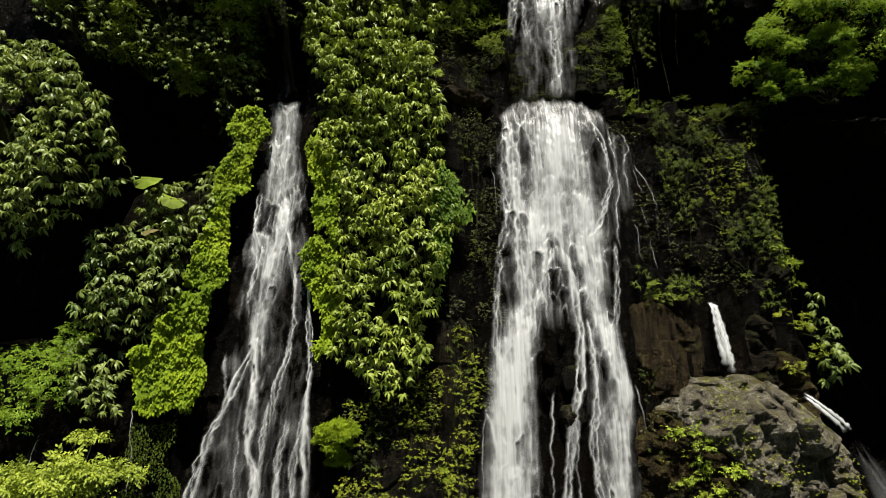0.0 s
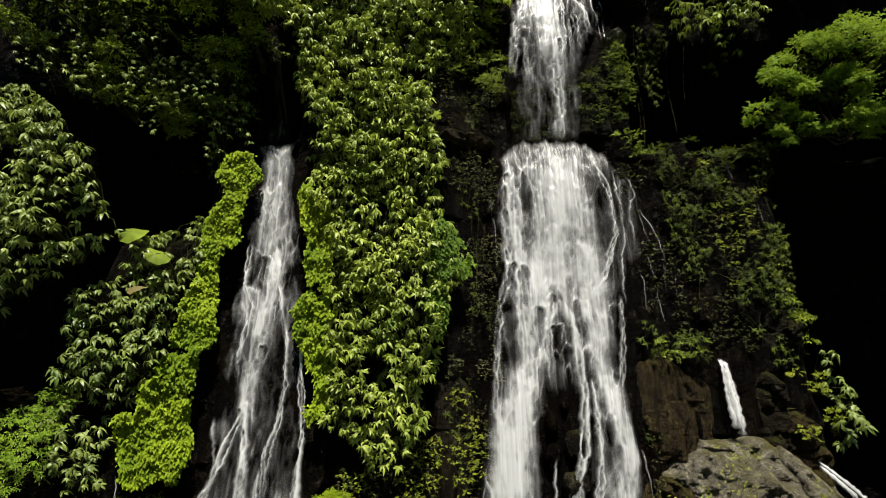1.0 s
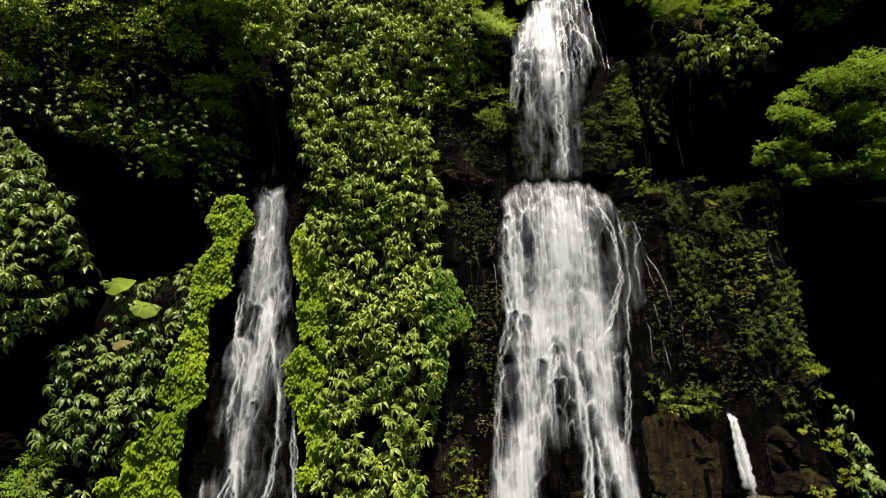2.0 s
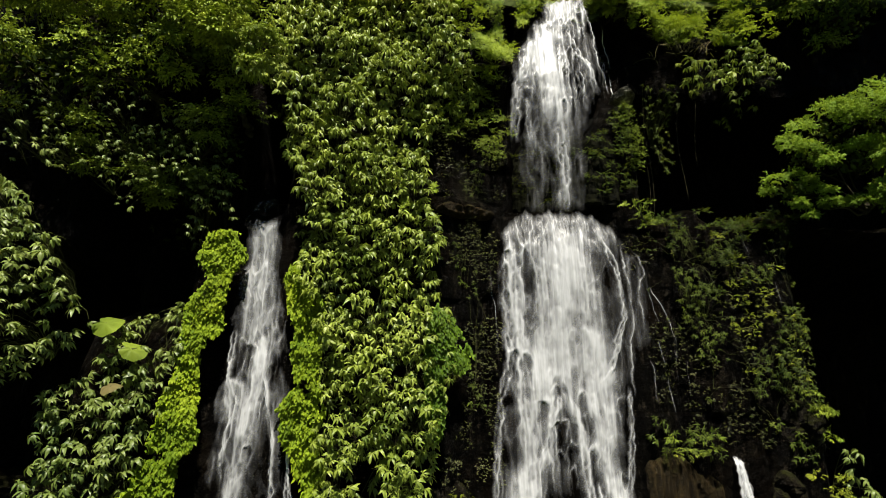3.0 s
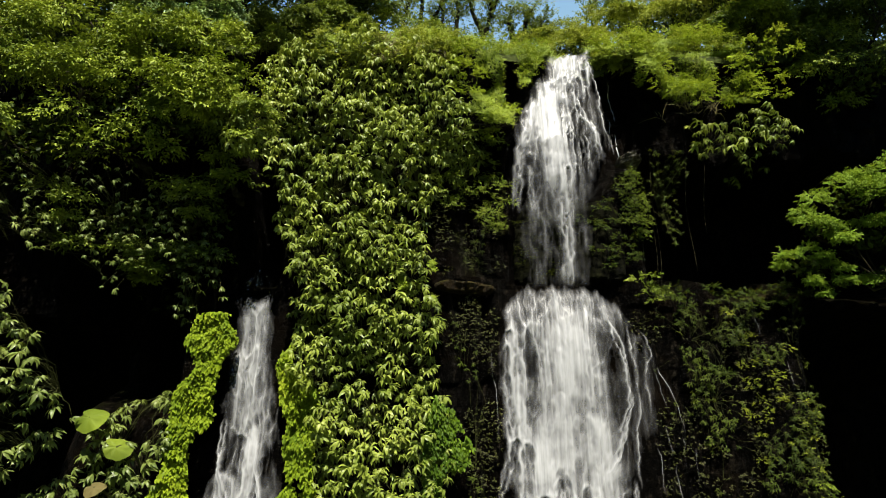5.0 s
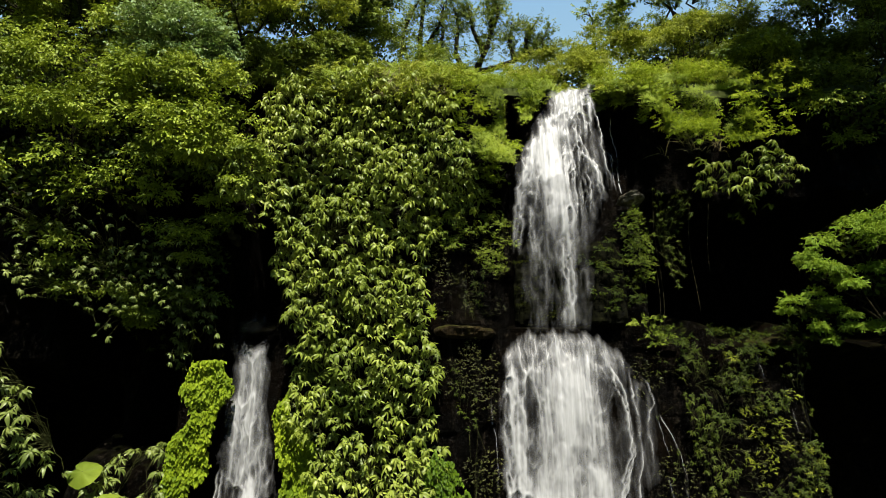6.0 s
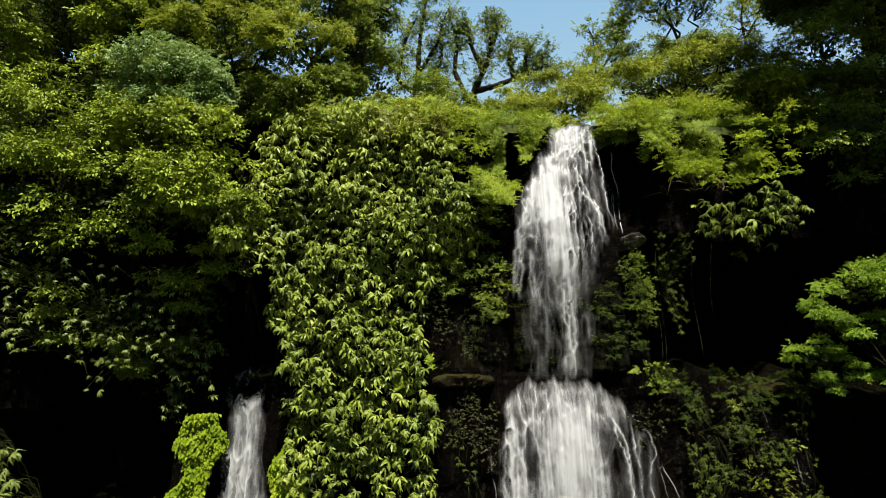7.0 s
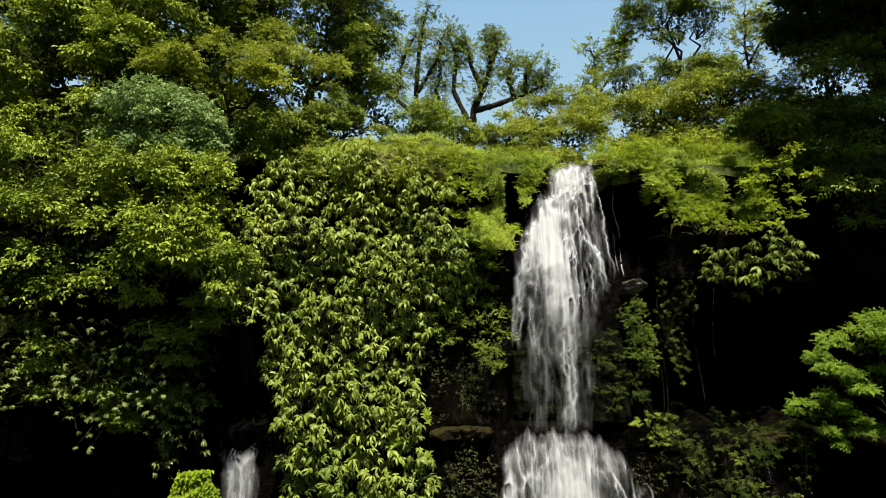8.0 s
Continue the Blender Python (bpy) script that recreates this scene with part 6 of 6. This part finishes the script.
bough_tree((10.2, 18.4, 17.5), [[(10.2, 18.4, 17.5), (10.2, 18.2, 19.6), (10.0, 18.0, 21.0), (10.2, 18.0, 22.4)], [(10.1, 18.1, 20.6), (10.6, 18.0, 21.6), (10.7, 18.0, 22.4)]], 0.11, M_OLIVE, "thin bare-stemmed tree on the skyline", 0.06)
bough_tree((6.2, 21.9, 17.5), [[(6.2, 21.9, 17.5), (6.1, 21.8, 20.5), (6.0, 21.7, 23.2)], [(6.1, 21.8, 21.2), (6.9, 21.7, 22.6), (7.1, 21.7, 23.8)]], 0.17, M_BRIGHT, "young tree with rosettes of leaves", 0.07)


# giant round leaves on stalks in the left hollow
def giant_leaf(place, size, turn, tilt, material, label):
    base = thing("taro_plant", (place[0] + 0.25, float(face(place[0] + 0.25, place[2] - 0.5)) - 0.02, place[2] - 0.5), label, "plant", "giant-leaved plants")
    ang = np.linspace(0, 2 * math.pi, 28, endpoint=False)
    r = 1.0 - 0.45 * np.exp(-((ang - math.pi) / 0.35) ** 2) + 0.12 * np.cos(ang)
    r = r * (1 + 0.03 * np.sin(ang * 9))
    V, F = [(0, 0, 0)], []
    for ring in (0.5, 1.0):
        for a, q in zip(ang, r):
            V.append((size * ring * q * math.cos(a) * 0.62, size * ring * q * math.sin(a) * 0.5, size * (0.10 * ring ** 2 * math.cos(2 * a) - 0.10 * ring ** 2 + 0.02 * math.sin(7 * a))))
    for j in range(28):
        n = (j + 1) % 28
        F += [(0, 1 + j, 1 + n), (1 + j, 29 + j, 29 + n), (1 + j, 29 + n, 1 + n)]
    m = np.array(pose(*place, tilt, 14, turn))
    V = np.array(V) @ m[:3, :3].T + m[:3, 3]
    put("leaf_blade", mesh_tris("leaf_blade", V, F, material), base)
    put("stalk", mesh_tris("stalk", *tube(wobbly(base.matrix_basis.translation, place, 8, 0.05, -0.18), np.linspace(0.028, 0.014, 8), 7), M_STEM), base)


giant_leaf((-6.05, 10.98, 7.23), 0.50, -15, 46, M_TREE, "giant bright green heart-shaped leaf on a stalk")
giant_leaf((-5.45, 10.85, 6.76), 0.40, 35, 54, M_TREE, "giant green heart-shaped leaf, folded down")
giant_leaf((-5.75, 10.85, 6.12), 0.34, -35, 30, M_DRY, "giant withering yellow-brown leaf on a stalk")


# hanging roots in the right hollow
def vine(x, y, z0, z1):
    n = 14
    z = np.linspace(z0, z1, n)
    p = np.stack([x + 0.05 * np.sin(z * 2.1 + x), y + 0.04 * np.cos(z * 1.7), z], 1)
    tagged(put("hanging_root", mesh_tris("hanging_root", *tube(p, np.full(n, 0.006), 5), M_BARK)), "thin pale hanging root before the dark hollow", "vine", "hanging roots")


for x, y, a, b in [(4.62, 12.75, 12.3, 9.6), (4.56, 12.8, 11.6, 9.7), (5.42, 12.9, 12.5, 10.1), (5.9, 13.1, 12.6, 11.0), (10.3, 13.2, 19.0, 15.0), (9.0, 13.9, 18.6, 16.6), (-4.9, 11.6, 10.8, 9.2)]:
    vine(x, y, a, b)

# ---- loose rocks and outcrops ----
def rock(name, place, size, material, label, seed, detail=4, rough=0.28, category="rock", group=""):
    """A weathered stone: a faceted ball cut by flat planes and roughened."""
    bm = bmesh.new()
    bmesh.ops.create_icosphere(bm, subdivisions=detail, radius=1.0)
    r = random.Random(seed)
    cuts = [(Vector((r.gauss(0, 1), r.gauss(0, 1), r.gauss(0, 1))).normalized(), r.uniform(0.55, 0.9)) for _ in range(14)]
    for v in bm.verts:
        d = v.co.normalized()
        rad = 1.0
        for n, h in cuts:
            q = d.dot(n)
            if q > 0.05:
                rad = min(rad, h / q)
        p = d * 1.7 + Vector((seed * 3.1, 0, 0))
        rad += rough * (noise.fractal(p, 0.9, 2.1, 5) * 0.5 + 0.35 * abs(noise.noise(p * 2.3)))
        v.co = Vector((d.x * size[0], d.y * size[1], d.z * size[2])) * rad
    me = bpy.data.meshes.new(name)
    bm.to_mesh(me)
    bm.free()
    for p in me.polygons:
        p.use_smooth = False
    me.materials.append(material)
    ob = put(name, me)
    ob.matrix_basis = pose(*place, r.uniform(-12, 12), r.uniform(-12, 12), r.uniform(-25, 25))
    return tagged(ob, label, category, group)


def rock_patch(name, x0, x1, z0, z1, forward, material, label, seed, rough=0.10, ribs=0.0, category="rock", step=0.035, blocks=5, crack=0.09, side=None):
    """A mass of cracked rock that stands out of the cliff face, block by block; forward says how far, at x, z."""
    xs, zs = np.arange(x0, x1, step), np.arange(z0, z1, step)
    X, Z = np.meshgrid(xs, zs)
    f = forward(X, Z)
    crag = np.abs(fbm(X * 2.1 + seed, Z * 2.4, seed, 5) - 0.5) * 2
    n = rough * (2.2 * (crag - 0.3) + 0.7 * (fbm(X * 9, Z * 8, seed + 7, 3) - 0.5)) + ribs * (fbm(X * 5.5, Z * 0.7, seed + 9, 3) - 0.5)
    # blocks round scattered middles, with a crack between neighbours
    r = np.random.default_rng(seed)
    jump = (f > 0.08).nonzero()
    pick = r.choice(len(jump[0]), blocks, replace=False)
    cx, cz, push = X[jump][pick], Z[jump][pick], r.uniform(-0.5, 0.5, blocks) * 1.3 * rough
    wx, wz = X + 0.30 * (fbm(X * 2.7, Z * 2.7, seed + 3, 3) - 0.5), Z + 0.30 * (fbm(Z * 2.7, X * 2.7, seed + 4, 3) - 0.5)
    d = np.sqrt((wx[..., None] - cx) ** 2 + (0.8 * (wz[..., None] - cz)) ** 2)
    own, near = np.argmin(d, -1), np.sort(d, -1)
    solid = smooth_step(0.0, 0.09, near[..., 1] - near[..., 0])
    Y = face(X, Z, 0.3) - f - (n + push[own] * solid - crack * (1 - solid)) * smooth_step(0.0, 0.12, f) + 0.25 * (1 - smooth_step(0.0, 0.05, f))
    V = np.stack([X, Y, Z], -1).reshape(-1, 3)
    nx, nz = len(xs), len(zs)
    i, j = np.meshgrid(np.arange(nx - 1), np.arange(nz - 1))
    k = (j * nx + i).ravel()
    F = np.concatenate([np.stack([k, k + 1, k + nx + 1], 1), np.stack([k, k + nx + 1, k + nx], 1)])
    group = own.ravel()[F[:, 0]]
    base = thing(name, ((x0 + x1) / 2, float(face((x0 + x1) / 2, z0)), z0), label, category)
    for q in range(blocks):
        used, back = np.unique(F[group == q], return_inverse=True)
        if len(used) > 8:
            put("rock_block", mesh_tris("rock_block", V[used], back.reshape(-1, 3), side[1] if side and cx[q] < side[0] else material, smooth=False), base)
    return base


def outcrop_forward(x, z):
    top = 3.36 - 0.55 * smooth_step(4.9, 3.6, x) - 0.25 * smooth_step(6.0, 6.5, x) - 0.35 * smooth_step(6.4, 6.8, x) - 0.9 * smooth_step(6.85, 7.35, x) + 0.12 * (vnoise(x * 2.3, x * 0.7, 91) - 0.5)
    f = (1.05 * np.clip((top - z) / 0.75, 0, 1) ** 0.5 + 0.08 * np.maximum(0, top - z)) * (0.72 + 0.56 * fbm(x * 1.5 + 3, z * 1.6, 95, 3))
    return f * (1 - smooth_step(7.05, 7.5, x)) * smooth_step(3.4, 5.3, x + 0.12 * (3 - z))


def outcrop_front(x, z):
    return face(x, z, 0.3) - outcrop_forward(x, z)


rock_patch("outcrop", 3.5, 7.6, -0.3, 3.6, outcrop_forward, M_BOULDER, "weathered grey outcrop with cracks and moss", 5, 0.22, 0.0, "outcrop", 0.028, 17, 0.16, (4.75, M_BROWN))
rock_patch("brown_rock", 3.55, 5.35, 3.0, 5.6, lambda x, z: 0.16 * smooth_step(0.30, 0.75, box(x, 3.75, 5.1, 0.55) * box(z, 2.9, 5.0 - 0.25 * (x - 3.6), 0.5) * (0.4 + 1.1 * fbm(x * 2.3, z * 1.5, 7))), M_BROWN, "brown wet rock face with vertical streaks", 13, 0.06, 0.42, blocks=4, crack=0.03)
rock_patch("rock_rib", 5.75, 6.75, 3.0, 5.0, lambda x, z: 0.34 * smooth_step(0.2, 0.8, box(x, 6.02 + 0.08 * (z - 3), 6.45 + 0.08 * (z - 3), 0.22) * box(z, 2.9, 4.5, 0.5) * (0.5 + fbm(x * 3, z * 2.2, 27))), M_RIB, "grey upright rock rib beside the spout", 11, 0.13, 0.12)
rock_patch("rock_rib", 6.3, 7.3, 2.6, 4.4, lambda x, z: 0.5 * smooth_step(0.2, 0.8, box(x, 6.55, 7.05, 0.32) * box(z, 2.4, 3.9 - 0.5 * (x - 6.5), 0.5) * (0.5 + fbm(x * 3, z * 2.2, 29))), M_BROWN, "brown mossy rock rib above the rivulet", 12, 0.16, 0.08)
rock_patch("rock_rib", 6.3, 7.4, 4.7, 6.1, lambda x, z: 0.3 * box(x + 0.2 * (vnoise(z * 3.2, z * 0.4, 31) - 0.5), 6.55, 7.1, 0.3) * box(z, 5.0, 5.7, 0.3), M_RIB, "grey rock ledge under moss", 17, 0.14, 0.05)
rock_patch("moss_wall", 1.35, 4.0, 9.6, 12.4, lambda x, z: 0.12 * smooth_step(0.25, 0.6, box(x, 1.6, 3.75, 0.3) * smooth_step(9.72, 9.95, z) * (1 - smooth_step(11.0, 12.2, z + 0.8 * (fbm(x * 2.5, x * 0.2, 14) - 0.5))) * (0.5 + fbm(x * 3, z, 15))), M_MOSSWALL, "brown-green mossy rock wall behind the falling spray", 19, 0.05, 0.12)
rock_patch("rock_rib", -1.8, 0.75, 0.4, 4.6, lambda x, z: 0.20 * smooth_step(0.2, 0.7, box(x, -1.4, 0.45, 0.35) * box(z, 0.3, 3.6 + 0.8 * (x > -0.2), 0.5) * (0.4 + 1.1 * fbm(x * 2.6, z * 0.9, 47))), M_RIB, "dark grey-brown ribbed rock under the pillar", 23, 0.06, 0.40)
fern_bank("fern_bank", [(4.1, 2.6), (4.45, 2.6), (4.9, 1.8), (4.9, 1.2), (4.1, 1.2)], 12, 0.06, M_BRIGHT, "bright leafy plants on the side of the outcrop", 0.12, 0.03, 0.1, 22, 0.5, outcrop_front)
fern_bank("fern_bank", [(6.6, 6.2), (7.2, 6.1), (7.3, 5.2), (6.9, 5.1)], 12, 0.06, M_BRIGHT, "leafy moss cushions on the wet face", 0.13, 0.1, 0.2)
fern_bank("fern_bank", [(3.95, 5.6), (4.8, 5.4), (5.1, 4.9), (4.2, 4.95)], 12, 0.055, M_TREE, "ferns fringing the brown rock face", 0.12, 0.15, 0.15)
rock_patch("ledge_rock", -0.4, 1.3, 9.4, 9.95, lambda x, z: 0.32 * smooth_step(0.2, 0.8, box(x, -0.1, 1.05, 0.25) * box(z, 9.55, 9.76, 0.1) * (0.6 + fbm(x * 4, z * 3, 33))), M_BROWN, "flat brown rock ledge level with the main fall", 14, 0.06, 0.0)
rock_patch("ledge_rock", 6.0, 7.6, 9.25, 9.8, lambda x, z: 0.3 * smooth_step(0.2, 0.8, box(x, 6.4, 7.3, 0.25) * box(z, 9.4, 9.58, 0.1) * (0.6 + fbm(x * 4, z * 3, 34))), M_BROWN, "flat grey ledge on the wet face", 15, 0.06, 0.0)
for k, (x, z, w, h, m) in enumerate(((2.38, 3.32, 0.24, 0.30, M_RIB), (1.93, 3.66, 0.13, 0.24, M_ROCK), (2.23, 3.98, 0.12, 0.15, M_ROCK), (1.94, 3.05, 0.19, 0.27, M_ROCK), (2.36, 2.55, 0.30, 0.42, M_RIB))):
    rock("boulder", (x, float(main_bed(x, z)) + 0.03, z), (w, 0.20, h), m, "wet dark boulder standing out of the fall", 400 + k, 3, 0.22, "boulder", "boulders in the fall")
rock("ledge_rock", (4.1, 12.75, 12.55), (0.35, 0.4, 0.12), M_BOULDER, "small grey ledge beside the upper fall", 16, 4, 0.2, "rock")
fern_bank("rock_plants", [(3.9, 2.8), (4.6, 3.2), (5.6, 3.1), (6.4, 2.6), (7.0, 1.7), (6.9, 0.9), (3.8, 0.9)], 60, 0.024, M_OLIVE, "small mossy plants on the grey outcrop", 0.05, 0.0, 0.03, 4, 0.5, outcrop_front, 0.54)
fern_bank("fern_bank", [(6.6, 4.6), (7.3, 4.5), (7.2, 3.4), (6.7, 3.2)], 12, 0.05, M_OLIVE, "mossy ferns on the brown rock rib", 0.12, 0.35, 0.2, 16, 0.5)
